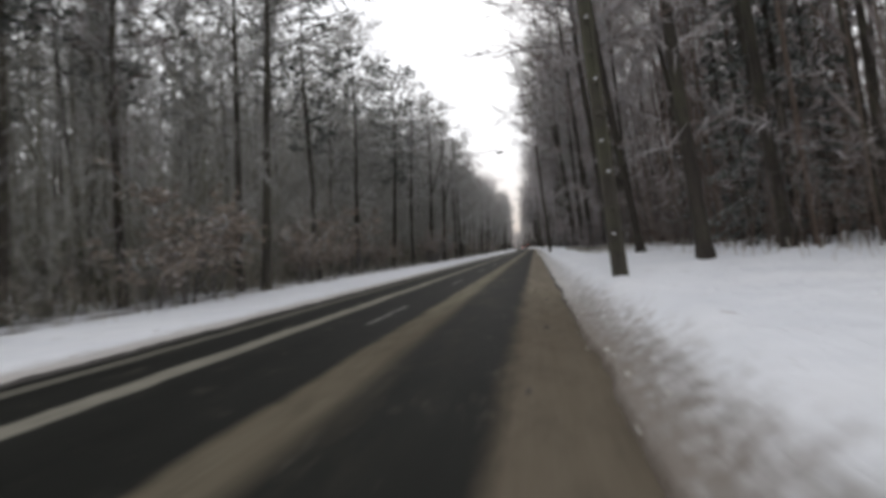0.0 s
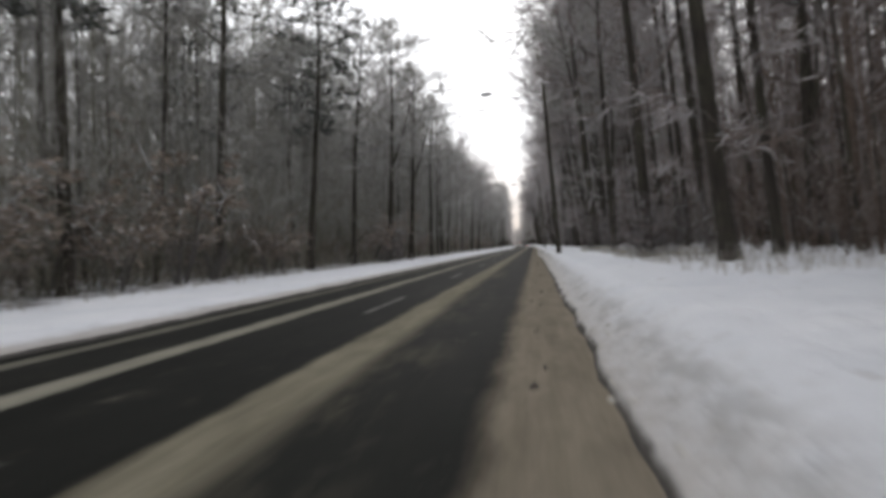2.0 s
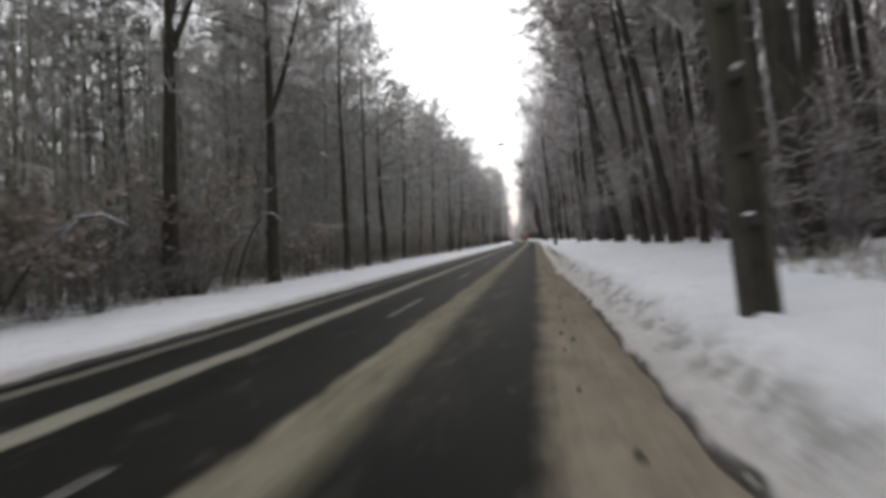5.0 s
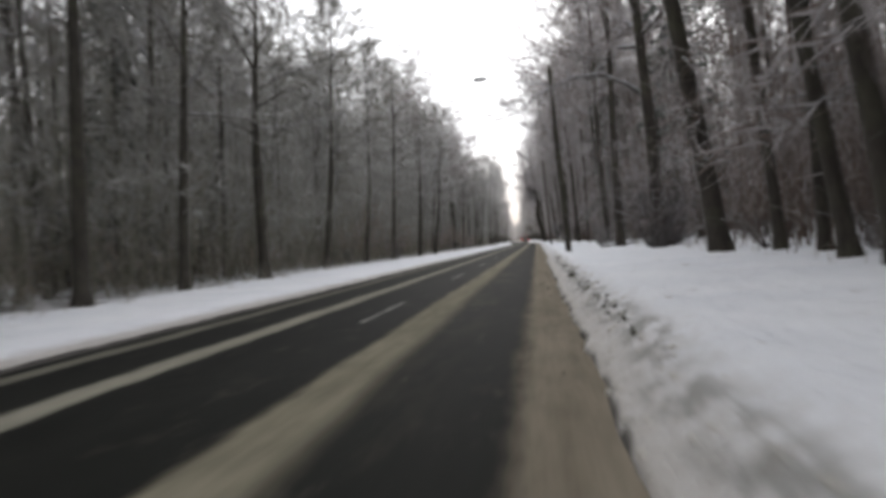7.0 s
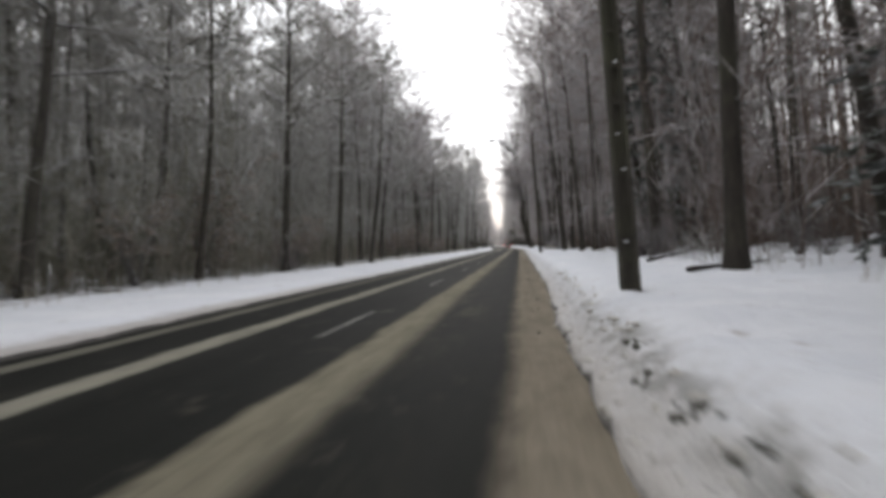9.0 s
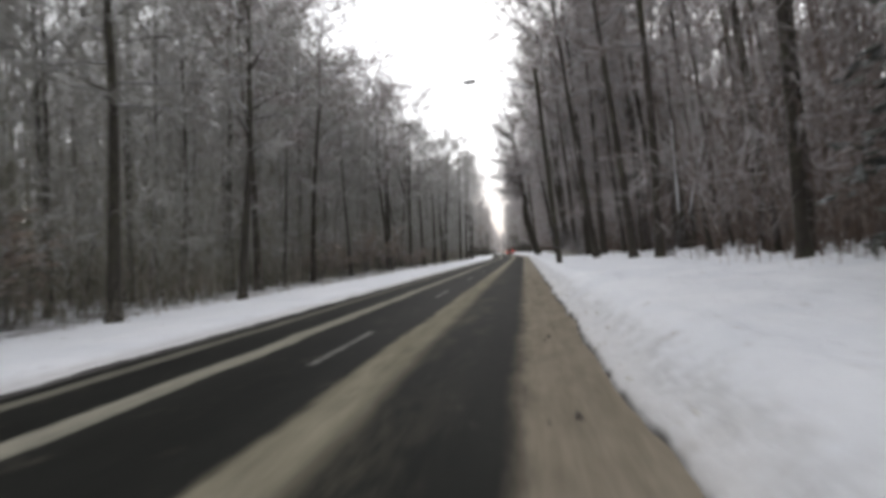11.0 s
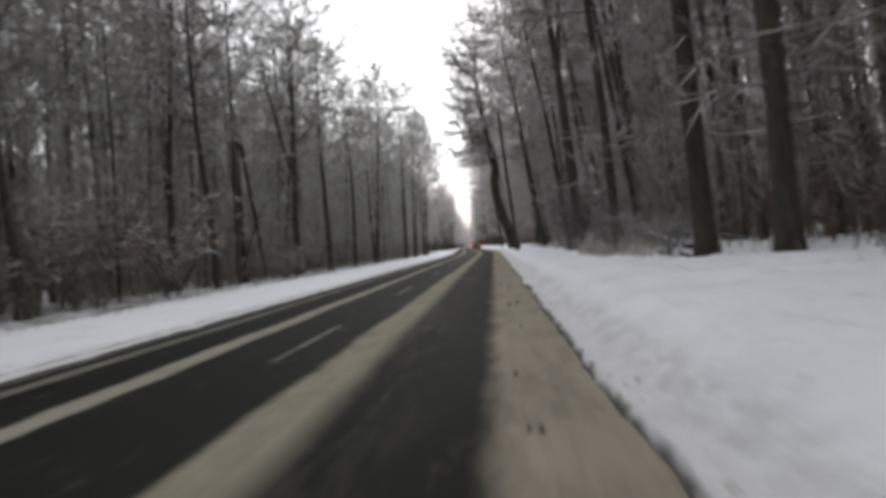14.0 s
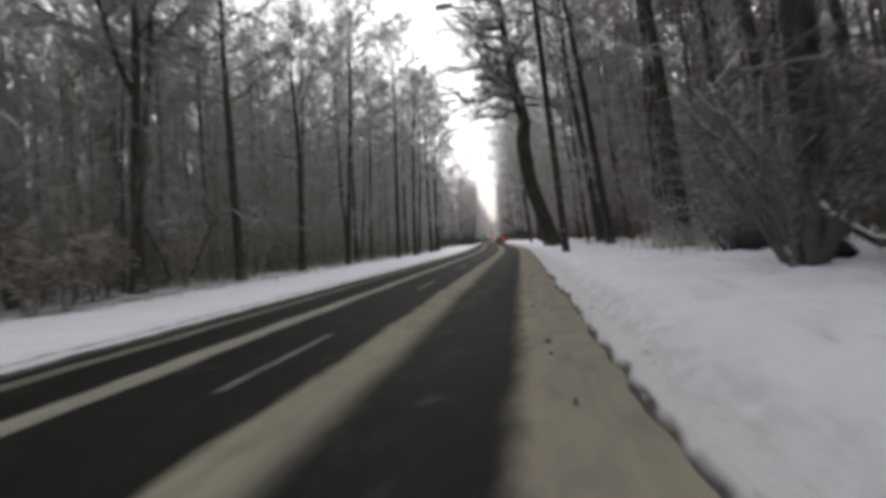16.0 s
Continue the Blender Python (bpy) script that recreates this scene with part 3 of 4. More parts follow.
for k in range(6):
    kind("leafy%d" % k, broadleaf(20 + k, 19.5 + 1.1 * (k % 4), 0.185, (0.35 if k % 2 else 0.34) + 0.05 * (k % 3), 33 if k % 2 else 26, 6.2 if k % 2 else 3.7, False, BROWN_TWIG if k % 2 else TWIG), BARK if k % 2 else BARK_PALE,
         ("tall bare deciduous tree with dark mossy trunk in snow" if k % 2 else "tall bare deciduous tree with grey trunk and frosted crown"), FROST)
kind("stout", broadleaf(33, 20.5, 0.33, 0.40, 36, 5.8, False, BROWN_TWIG), BARK, "stout old deciduous tree with dark mossy trunk in snow", FROST)
for k in range(2):
    kind("forked%d" % k, broadleaf(40 + k, 20.5, 0.19, 0.45, 22, 3.6, True), BARK, "tall bare tree whose dark trunk forks halfway up", FROST)
for k in range(2):
    kind("slim%d" % k, broadleaf(50 + k, 17.5 + k, 0.10, 0.42, 16, 2.6), BARK, "slender young tree with thin dark crooked trunk", FROST)
for k in range(3):
    kind("pine%d" % k, pine(60 + k, 20 + k, 0.19), BARK, "tall pine with bare trunk and snow-dusted green-grey crown", "layered needle crown dusted with snow")
for k in range(2):
    kind("spruce%d" % k, spruce(70 + k, 15 + 2 * k, 0.16), BARK, "dark spruce with drooping boughs dusted with snow", "drooping needle boughs dusted with snow")


def plant(key, x, y, height=1.0, girth=1.0, turn=0.0, lean=(0, 0)):
    """Stands a tree of that kind at a place, x metres east of the road's straight line."""
    thing, used = KINDS[key]
    # the trees at the edge of the wood lean to the light over the road
    m = pose(x, y, ground_z(x - road_x(y), y), lean[0], lean[1] + (-4.4 if x > road_x(y) else 2.4)) @ pose(0, 0, 0, 0, 0, turn) @ Matrix.Diagonal((girth, girth, height, 1))
    if not used:
        KINDS[key][1] = True
        thing.matrix_basis = m
        return thing
    return copy_thing(thing, m)


# the front trees that can be told apart: kind, x, y, height, girth
RIGHT = [
    ("leafy1", 7.1, 17.3, 1.05, 1.0), ("leafy3", 7.2, 28.2, 1.0, 0.9), ("leafy5", 7.4, 39.8, 1.05, 1.15), ("leafy1", 6.8, 47.3, 1.0, 1.0),
    ("leafy3", 7.1, 59.9, 1.0, 0.95), ("forked0", 7.2, 70.9, 1.1, 1.35), ("leafy0", 8.6, 77.0, 1.0, 0.9), ("leafy5", 8.4, 88.0, 1.0, 1.0),
    ("stout", 7.9, 102.4, 1.0, 0.85), ("stout", 8.0, 112.6, 1.05, 1.05), ("leafy5", 7.5, 121.9, 1.1, 1.1), ("leafy1", 8.0, 133.2, 1.0, 1.2),
    ("leafy3", 9.4, 147.0, 1.0, 1.0), ("leafy5", 7.7, 161.6, 1.0, 0.85),
]
RIGHT_FAR = [
    ("leafy1", 6.9, 169.5, 1.0, 1.0), ("leafy5", 7.5, 180.9, 1.05, 1.15), ("leafy3", 7.3, 190.5, 1.05, 1.1), ("forked1", 7.1, 199.3, 1.05, 1.4),
    ("leafy1", 7.6, 209.5, 1.0, 1.0), ("leafy3", 6.9, 221.0, 1.0, 1.0), ("leafy5", 7.4, 229.0, 1.0, 1.0),
]
LEFT = [
    ("leafy0", -10.2, 29.0, 1.0, 1.15), ("leafy2", -8.7, 28.4, 1.0, 1.1), ("pine0", -10.9, 42.3, 1.0, 1.15), ("leafy2", -10.8, 52.0, 0.93, 1.1),
    ("pine1", -9.9, 61.5, 0.93, 1.1), ("leafy4", -9.8, 71.1, 0.93, 1.1), ("forked0", -9.1, 79.6, 0.88, 1.1), ("forked1", -8.7, 87.4, 0.93, 1.0),
    ("leafy2", -8.3, 98.0, 0.93, 1.05), ("leafy0", -8.3, 102.9, 0.93, 1.0), ("leafy4", -8.8, 110.6, 0.93, 1.25), ("leafy0", -9.6, 122.0, 0.98, 1.2),
    ("slim0", -9.6, 131.3, 1.12, 1.4), ("leafy2", -9.6, 141.0, 0.93, 1.1), ("leafy4", -8.3, 147.0, 0.93, 0.95), ("leafy0", -7.9, 154.5, 0.93, 1.0),
]
LEFT_FAR = [
    ("leafy1", -10.8, 163.4, 0.93, 1.15), ("leafy3", -11.0, 173.1, 0.93, 1.15), ("leafy0", -11.4, 184.6, 0.93, 1.1), ("leafy5", -10.9, 198.0, 0.93, 0.9),
    ("forked1", -10.9, 211.8, 0.88, 1.05), ("leafy2", -10.5, 219.9, 0.98, 1.2), ("leafy4", -10.2, 228.0, 0.93, 1.05), ("leafy0", -10.4, 240.0, 0.93, 1.1),
    ("leafy2", -8.3, 250.0, 1.05, 1.0), ("leafy4", -8.0, 258.0, 1.1, 1.0), ("leafy0", -8.6, 265.0, 1.05, 1.0), ("leafy2", -8.1, 272.0, 1.1, 1.1), ("leafy4", -8.4, 279.0, 1.08, 1.0), ("leafy2", -8.8, 285.0, 1.12, 1.0),
]
rng = random.Random(11)
taken, TREES = [], {}
for key, x, y, h, g in RIGHT + RIGHT_FAR + LEFT + LEFT_FAR:
    TREES[x, y] = plant(key, x, y, h * (1.0 if x > 0 else 0.88 if 85 < y < 118 else 0.84 if 118 <= y < 185 else 0.90 if 185 <= y < 245 else 0.97), g, rng.uniform(0, 360), (rng.uniform(-1, 1), rng.uniform(-1, 1)))
    taken.append((x, y))


def free(x, y, gap):
    return all((x - a) ** 2 + (y - c) ** 2 > gap * gap for a, c in taken)


def scatter(count, box_x, box_y, keys, gap, size=(0.8, 1.1)):
    done = tries = 0
    while done < count and tries < count * 30:
        tries += 1
        x, y = rng.uniform(*box_x), rng.uniform(*box_y)
        if free(x, y, gap):
            taken.append((x, y))
            h = rng.uniform(*size) * (0.94 if x < 0 else 1.0)
            plant(rng.choice(keys), x + road_x(y), y, h, h * rng.uniform(0.75, 1.1), rng.uniform(0, 360), (rng.uniform(-2, 2), rng.uniform(-2, 2)))
            done += 1


taken += [(13.6, 177.0), (-12.2, 206.0), (11.0, 171.0), (9.5, 166.0)]
LEAFY = ["leafy%d" % k for k in range(6)]
PALE, BROWN = LEAFY[0::2], LEAFY[1::2]
SLIM = ["slim0", "slim1"]
PINES = ["pine0", "pine1", "pine2"]
# the second and third rows of the wood on both sides
scatter(26, (-19, -11.5), (4, 100), PALE + PINES * 2 + SLIM * 2, 2.4)
scatter(12, (-18, -12), (172, 225), LEAFY, 2.0)
scatter(7, (-17, -11.5), (9, 30), LEAFY + PINES, 2.0)
scatter(8, (-17, -12), (96, 120), LEAFY, 2.0)
scatter(6, (-17, -12), (158, 172), LEAFY, 2.0)
scatter(9, (-20, -13), (187, 208), LEAFY + PINES, 2.0)
scatter(30, (-19, -11.5), (100, 245), PALE + SLIM * 3, 2.4)
scatter(9, (8.8, 17), (48, 84), BROWN, 2.0)
scatter(12, (8.8, 18), (172, 225), BROWN, 2.0)
scatter(44, (8.8, 19), (6, 245), BROWN + SLIM, 2.4)
scatter(20, (8.0, 12.5), (74, 100), BROWN, 1.8)
scatter(24, (7.6, 12), (136, 245), BROWN, 2.2)
# the rows beyond the end of the drive
scatter(13, (-13, -8.8), (225, 292), PALE, 3.0, (0.88, 1.05))
scatter(12, (-15, -9.0), (300, 370), PALE, 4.0, (0.75, 0.95))
scatter(24, (5.4, 11), (238, 370), BROWN, 3.6)
for key, x, y in (("spruce0", 11.2, 22.5), ("spruce1", 13.5, 27.5), ("spruce0", 9.2, 137.5), ("spruce1", 11.0, 142.0), ("spruce0", 12.5, 33.0), ("pine2", 13.0, 124.5), ("spruce1", 11.2, 119.0), ("spruce1", -14.5, 109.0), ("spruce0", -16.5, 112.0)):
    plant(key, x, y, rng.uniform(0.9, 1.1), 1.0, rng.uniform(0, 360))
# dark slender trunks close together at the edge of the wood
for k, (x, y) in enumerate(((-12.0, 129.5), (-12.9, 131.0), (-13.4, 134.2), (-11.7, 126.3), (-14.6, 127.8), (-15.2, 137.0), (-12.4, 66.5), (-13.6, 68.0), (-14.2, 71.5), (-12.8, 93.5), (-13.9, 96.0), (-12.6, 150.2), (-13.8, 152.0), (-13.0, 168.4), (-14.4, 182.0), (-12.8, 214.0))):
    plant(SLIM[k % 2], x, y, 0.92 + 0.05 * (k % 3), 1.0 + 0.12 * (k % 4), k * 67, (1.5 - k % 4, k % 3 - 1))

# glades that stay open, so that the trees behind them show: x and y from and to
GLADES = np.array([(8.2, 14.5, 52, 86), (9.2, 12.5, 112, 129), (8.5, 14.5, 157, 177), (-12.6, -8.3, 193, 207)])


def outside_glades(x, y):
    inside = (x[:, None] > GLADES[:, 0]) & (x[:, None] < GLADES[:, 1]) & (y[:, None] > GLADES[:, 2]) & (y[:, None] < GLADES[:, 3])
    return ~inside.any(1)


# ---- the depth of the wood, too many trees to count ----
def deep_wood(name, seed, count, near, far, box_y, limbs, twigs, limb_r, twig_r, thick, tall, label, mats=(HAZED_TRUNK, LIMB, TWIG), low=0.2, sides=(-1, 1), dark=0.4):
    """Trunks with limbs and twigs between two distances from the road, on both sides of it."""
    g = np.random.RandomState(seed)
    x = g.uniform(near, far, count) * np.where(g.rand(count) < 0.5, *sides)
    y = g.uniform(box_y[0], box_y[1], count)
    x = np.where(outside_glades(x, y), x, np.where(x > 0, x + 6, x - 4))
    x = x + np.where(x > 0, 0.0, -1.5) + np.array([road_x(v) for v in y])
    z = np.array([ground_z(a - road_x(c), c) for a, c in zip(x, y)]) - 0.3
    h = g.uniform(*tall, count)
    r = g.uniform(*thick, count)
    base = np.stack([x, y, z], 1)
    tilt = np.where(x > 0, -0.065, 0.035) * h * np.clip((45 - np.abs(x)) / 20, 0, 1)
    top = base + np.stack([g.normal(0, 0.6, count) + tilt, g.normal(0, 0.6, count), h], 1)
    starts, ends, radii, slots = [], [], [], []
    t = low + (1 - low) * g.rand(count, limbs) ** 0.7
    o = base[:, None] + (top - base)[:, None] * t[..., None]
    a = g.uniform(0, 6.283, (count, limbs))
    length = g.uniform(0.9, 3.4, (count, limbs)) * (1.25 - t * 0.7)
    d = np.stack([np.cos(a), np.sin(a), g.uniform(0.2, 2.0, (count, limbs))], 2)
    d /= np.linalg.norm(d, axis=2)[..., None]
    e = o + d * length[..., None]
    starts.append(o.reshape(-1, 3)), ends.append(e.reshape(-1, 3)), radii.append(np.full(count * limbs, limb_r)), slots.append(np.ones(count * limbs))
    if twigs:
        s = g.uniform(0.2, 1, (count, limbs, twigs))
        p = o[:, :, None] + (e - o)[:, :, None] * s[..., None]
        w = d[:, :, None] + g.normal(0, 0.5, (count, limbs, twigs, 3))
        w /= np.linalg.norm(w, axis=3)[..., None]
        q = p + w * g.uniform(0.5, 1.5, (count, limbs, twigs))[..., None]
        m = count * limbs * twigs
        starts.append(p.reshape(-1, 3)), ends.append(q.reshape(-1, 3)), radii.append(np.full(m, twig_r)), slots.append(np.full(m, 2))
    me = spikes_mesh(name, (base, top, r, np.where(g.rand(count) < dark, 3, 0)), (np.concatenate(starts), np.concatenate(ends), np.concatenate(radii), np.concatenate(slots)), (*mats, BARK))
    return tagged(part(name, me, None), label, "woodland", kind="stuff")


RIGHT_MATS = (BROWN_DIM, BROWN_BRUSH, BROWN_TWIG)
deep_wood("woodland", 3, 1900, 13, 36, (2, 400), 21, 7, 0.05, 0.040, (0.07, 0.17), (15, 22), "dense bare winter wood with frosted twigs", (HAZED_TRUNK, HAZED_BRUSH, TWIG), 0.28, (-1, -1), 0.55)
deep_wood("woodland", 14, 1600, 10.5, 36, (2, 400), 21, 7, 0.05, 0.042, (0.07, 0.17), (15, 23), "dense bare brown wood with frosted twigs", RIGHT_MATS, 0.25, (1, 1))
deep_wood("distant_woodland", 4, 5500, 32, 110, (-20, 660), 13, 0, 0.15, 0.0, (0.09, 0.20), (13, 24), "distant bare trees standing close together in snow", (HAZED_TRUNK, HAZED_BRUSH, TWIG), 0.3, (-1, -1))
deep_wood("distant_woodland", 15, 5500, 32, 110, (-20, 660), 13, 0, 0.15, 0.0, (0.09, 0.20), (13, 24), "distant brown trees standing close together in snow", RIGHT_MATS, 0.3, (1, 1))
deep_wood("sapling_wood", 5, 2500, 11, 40, (0, 400), 10, 0, 0.045, 0.0, (0.03, 0.07), (5, 14), "thin young trees crowding between the trunks", (HAZED_TRUNK, HAZED_BRUSH, TWIG), 0.2, (-1, -1))
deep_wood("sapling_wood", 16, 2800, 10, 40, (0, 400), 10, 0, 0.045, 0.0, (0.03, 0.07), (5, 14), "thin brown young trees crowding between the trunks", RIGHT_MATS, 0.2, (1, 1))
# far trees take the palest twigs, distance haze held in their colour
deep_wood("far_avenue", 6, 900, 5.4, 28, (320, 700), 22, 5, 0.09, 0.07, (0.12, 0.22), (14, 21), "far rows of trees, paled with rime and painted haze, beside the bending road", (BARK_PALE, RIME_HAZE, RIME_HAZE), 0.12, dark=0.0)
deep_wood("far_avenue", 19, 110, 3.0, 7, (362, 470), 26, 6, 0.07, 0.05, (0.12, 0.2), (14, 21), "far pale trees inside the bend of the road", (BARK_PALE, RIME_HAZE, RIME_HAZE), 0.1, (-1, -1), 0.0)
deep_wood("far_avenue", 21, 60, 3.7, 5.6, (370, 500), 26, 6, 0.07, 0.05, (0.12, 0.2), (17, 22), "far brown-grey trees close beside the road", (BARK_PALE, RIME_HAZE, RIME_HAZE), 0.08, (1, 1), 0.0)
deep_wood("far_avenue", 22, 75, 1.9, 4.2, (460, 640), 26, 6, 0.08, 0.06, (0.12, 0.2), (12, 18), "low pale trees far along the road", (BARK_PALE, RIME_HAZE, RIME_HAZE), 0.06, (-1, -1), 0.0)
deep_wood("end_of_vista", 12, 700, -1.5, 60, (700, 800), 22, 4, 0.16, 0.12, (0.15, 0.3), (12, 19), "pale wood that closes the far end of the road", (BARK_PALE, RIME_HAZE, RIME_HAZE), 0.05, dark=0.0)


def thicket(name, seed, count, spans, height, twigs, mats, r0, label, category, rise=0.5):
    """Low growth as one mesh: stems with side twigs."""
    g = np.random.RandomState(seed)
    pick = g.randint(0, len(spans), count)
    sp = np.array(spans)[pick]
    x, y = g.uniform(sp[:, 0], sp[:, 1]), g.uniform(sp[:, 2], sp[:, 3])
    keep = outside_glades(x, y)
    x, y = x[keep], y[keep]
    count = len(x)
    z = np.array([ground_z(a, c) for a, c in zip(x, y)]) - 0.03
    x = x + np.array([road_x(v) for v in y])
    h = g.uniform(*height, count)
    base = np.stack([x, y, z], 1)
    top = base + np.stack([g.normal(0, 0.16, count) * h, g.normal(0, 0.16, count) * h, h], 1)
    t = g.uniform(0.15, 1, (count, twigs))
    o = base[:, None] + (top - base)[:, None] * t[..., None]
    d = g.normal(0, 1, (count, twigs, 3)) + (0, 0, rise)
    d /= np.linalg.norm(d, axis=2)[..., None]
    e = o + d * (h[:, None] * g.uniform(0.12, 0.34, (count, twigs)))[..., None]
    n = count * twigs
    me = spikes_mesh(name, (base, top, np.full(count, r0), np.zeros(count)), (o.reshape(-1, 3), e.reshape(-1, 3), np.full(n, r0 * 0.7), np.ones(n)), mats)
    return tagged(part(name, me, None), label, category, kind="stuff")


thicket("undergrowth", 7, 5700, [(-30, -11, 2, 75), (-20, -10.8, 2, 75), (-30, -9.8, 75, 158), (-20, -9.6, 75, 158), (-30, -11.3, 158, 245), (-20, -11.2, 158, 245), (-25, -10.6, 245, 330)], (1.0, 5.5), 14, (HAZED_TRUNK, HAZED_BRUSH), 0.022, "thin grey saplings and undergrowth between the trees", "undergrowth", 1.4)
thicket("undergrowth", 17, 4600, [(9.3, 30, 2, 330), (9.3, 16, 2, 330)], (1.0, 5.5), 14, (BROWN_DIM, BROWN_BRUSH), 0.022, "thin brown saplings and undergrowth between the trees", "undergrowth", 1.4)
# added veil of pale twigs that thickens into haze at a grazing view
thicket("haze_saplings", 13, 2600, [(-13.5, -10.8, 6, 75), (-12, -9.5, 75, 158), (-14, -11.2, 158, 245), (-14, -10.6, 245, 330)], (3, 12), 24, (HAZED_TRUNK, TWIG), 0.017, "veil of slender pale-twigged saplings added as haze along the wood", "saplings", 1.5)
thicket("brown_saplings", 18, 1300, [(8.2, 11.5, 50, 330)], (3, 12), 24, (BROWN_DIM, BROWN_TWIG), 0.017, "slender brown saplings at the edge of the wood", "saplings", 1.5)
thicket("brown_brush", 10, 2600, [(-13.5, -9.9, 4, 75), (-13, -9.2, 75, 158), (-14, -10.4, 158, 320)], (0.6, 2.3), 12, (HAZED_BRUSH, RUST), 0.013, "russet-brown brush at the foot of the wood", "brush")
thicket("verge_brush", 8, 1500, [(-8.9, -7.4, 4, 300)], (0.2, 0.8), 8, (STRAW, TWIG), 0.010, "frosted dry weeds along the edge of the wood", "weeds")
thicket("dry_grass", 9, 3400, [(5.8, 8.4, 34, 50), (6.2, 9.0, 44, 64), (6.2, 9.0, 182, 194), (6.0, 8.0, 42, 60), (6.0, 7.8, 65, 72), (5.8, 7.2, 185, 191), (6.0, 9, 205, 235), (7.5, 11, 10, 60), (7.5, 11, 90, 180)], (0.14, 0.46), 7, (STRAW, TWIG), 0.009, "tawny dry grass poking out of snow", "grass")

thicket("frosted_weeds", 20, 520, [(6.2, 7.5, 190, 196), (7.0, 9.2, 186.5, 192), (6.6, 8.0, 205, 212)], (0.3, 0.95), 16, (STRAW, RIME_HAZE), 0.007, "pale frosted weeds and bramble in front of the wood", "weeds")


# ---- shrubs ----
def shrub_meshes(seed, height, spread, leaves, leaf_mat, stems=11, load=1.0):
    g = random.Random(seed)
    wood, foliage, snow = Build(), Build(), Build()
    for k in range(stems):
        a = g.uniform(0, 6.283)
        out = spread * g.uniform(0.3, 1)
        tip = Vector((math.cos(a) * out, math.sin(a) * out, height * g.uniform(0.55, 1)))
        p0 = Vector((math.cos(a) * 0.12, math.sin(a) * 0.12, -0.08))
        bend = 0.05 * height
        line = [p0.lerp(tip, c / 5) + UP * height * 0.17 * math.sin(math.pi * c / 5) + Vector((g.gauss(0, bend), g.gauss(0, bend), g.gauss(0, bend))) * min(1, c) for c in range(6)]
        wood.tube(line, [0.016, 0.014, 0.012, 0.009, 0.006, 0.002], 4)
        if k % 2:
            snow.tube([q + UP * 0.012 for q in line[2:]], [0.006 * load, 0.014 * load, 0.012 * load, 0.004], 4)
        for c in range(9 if leaves else 14):
            o = along(line, g.uniform(0.25, 1))
            d = Vector((g.gauss(math.cos(a) * 0.7, 0.7), g.gauss(math.sin(a) * 0.7, 0.7), g.gauss(0.1, 0.4))).normalized()
            q = o + d * g.uniform(0.25, 0.8)
            wood.spike(o, q, 0.008)
            for n in range(leaves):
                w = Vector((g.gauss(d.x, 0.5), g.gauss(d.y, 0.5), g.gauss(-0.1, 0.35))).normalized()
                side = w.cross(Vector((g.gauss(0, 0.4), g.gauss(0, 0.4), 1))).normalized()
                foliage.leaf(o.lerp(q, g.random()) + w * 0.02, w, side, g.uniform(0.10, 0.19), 0.33)
    return wood.mesh("branch_work", (SHOOT,), False), (foliage.mesh("foliage", (leaf_mat,), False) if leaves else None), snow.mesh("snow", (FRESH,))


SHRUBS = []
for k in range(4):
    t = new("shrub")
    a, c, s = shrub_meshes(80 + k, 2.2 + 0.5 * k, 1.3 + 0.2 * k, 12, RUST, 9 + k)
    part("branch_work", a, None, t)
    tagged(part("snow", s, None, t), "snow along the twigs", kind="stuff")
    part("foliage", c, None, t, "withered russet leaves flecked with snow")
    SHRUBS.append(tagged(t, "young beech shrub with withered russet leaves and snow", "shrub", "roadside shrubs"))
for k in range(3):
    t = new("shrub")
    a, c, s = shrub_meshes(90 + k, 1.6 + 0.4 * k, 1.7, 0, RUST, 24, 0.38)
    part("branch_work", a, None, t)
    tagged(part("snow", s, None, t), "snow along the arching stems", kind="stuff")
    SHRUBS.append(tagged(t, "bare shrub with snow lying on its arching stems", "shrub", "roadside shrubs"))
for k in range(2):
    g = random.Random(95 + k)
    b, w = Build(), Build()
    for n in range(70):
        a, out = g.uniform(0, 6.283), g.uniform(0.1, 0.55)
        p0 = Vector((math.cos(a) * out * 0.6, math.sin(a) * out * 0.6, -0.1))
        tip = Vector((math.cos(a) * out * 2.2, math.sin(a) * out * 2.2, g.uniform(0.6, 2.6)))
        line = [p0.lerp(tip, c / 4) + UP * 0.15 * math.sin(math.pi * c / 4) + Vector((g.gauss(0, 0.07), g.gauss(0, 0.07), g.gauss(0, 0.05))) * min(1, c) for c in range(5)]
        b.tube(line, [0.016, 0.014, 0.011, 0.007, 0.002], 3)
        for c in range(9):
            o = along(line, g.uniform(0.2, 1))
            w.spike(o, o + Vector((g.gauss(0, 0.3), g.gauss(0, 0.3), g.uniform(-0.1, 0.35))), 0.009)
    t = new("shrub")
    part("branch_work", b.mesh("branch_work", (SHOOT,), False), None, t)
    tagged(part("twig_work", w.mesh("twig_work", (BROWN_TWIG,), False), None, t), "fine twigs with frost", kind="stuff")
    SHRUBS.append(tagged(t, "dense dark root shoots round the foot of a tree", "shrub", "roadside shrubs"))
set_out = set()


def shrub(k, x, y, size=1.0):
    m = pose(x + road_x(y), y, ground_z(x, y), 0, 0, rng.uniform(0, 360)) @ Matrix.Diagonal((size, size, size * rng.uniform(0.85, 1.1), 1))
    if k not in set_out:
        set_out.add(k)
        SHRUBS[k].matrix_basis = m
    else:
        copy_thing(SHRUBS[k], m)


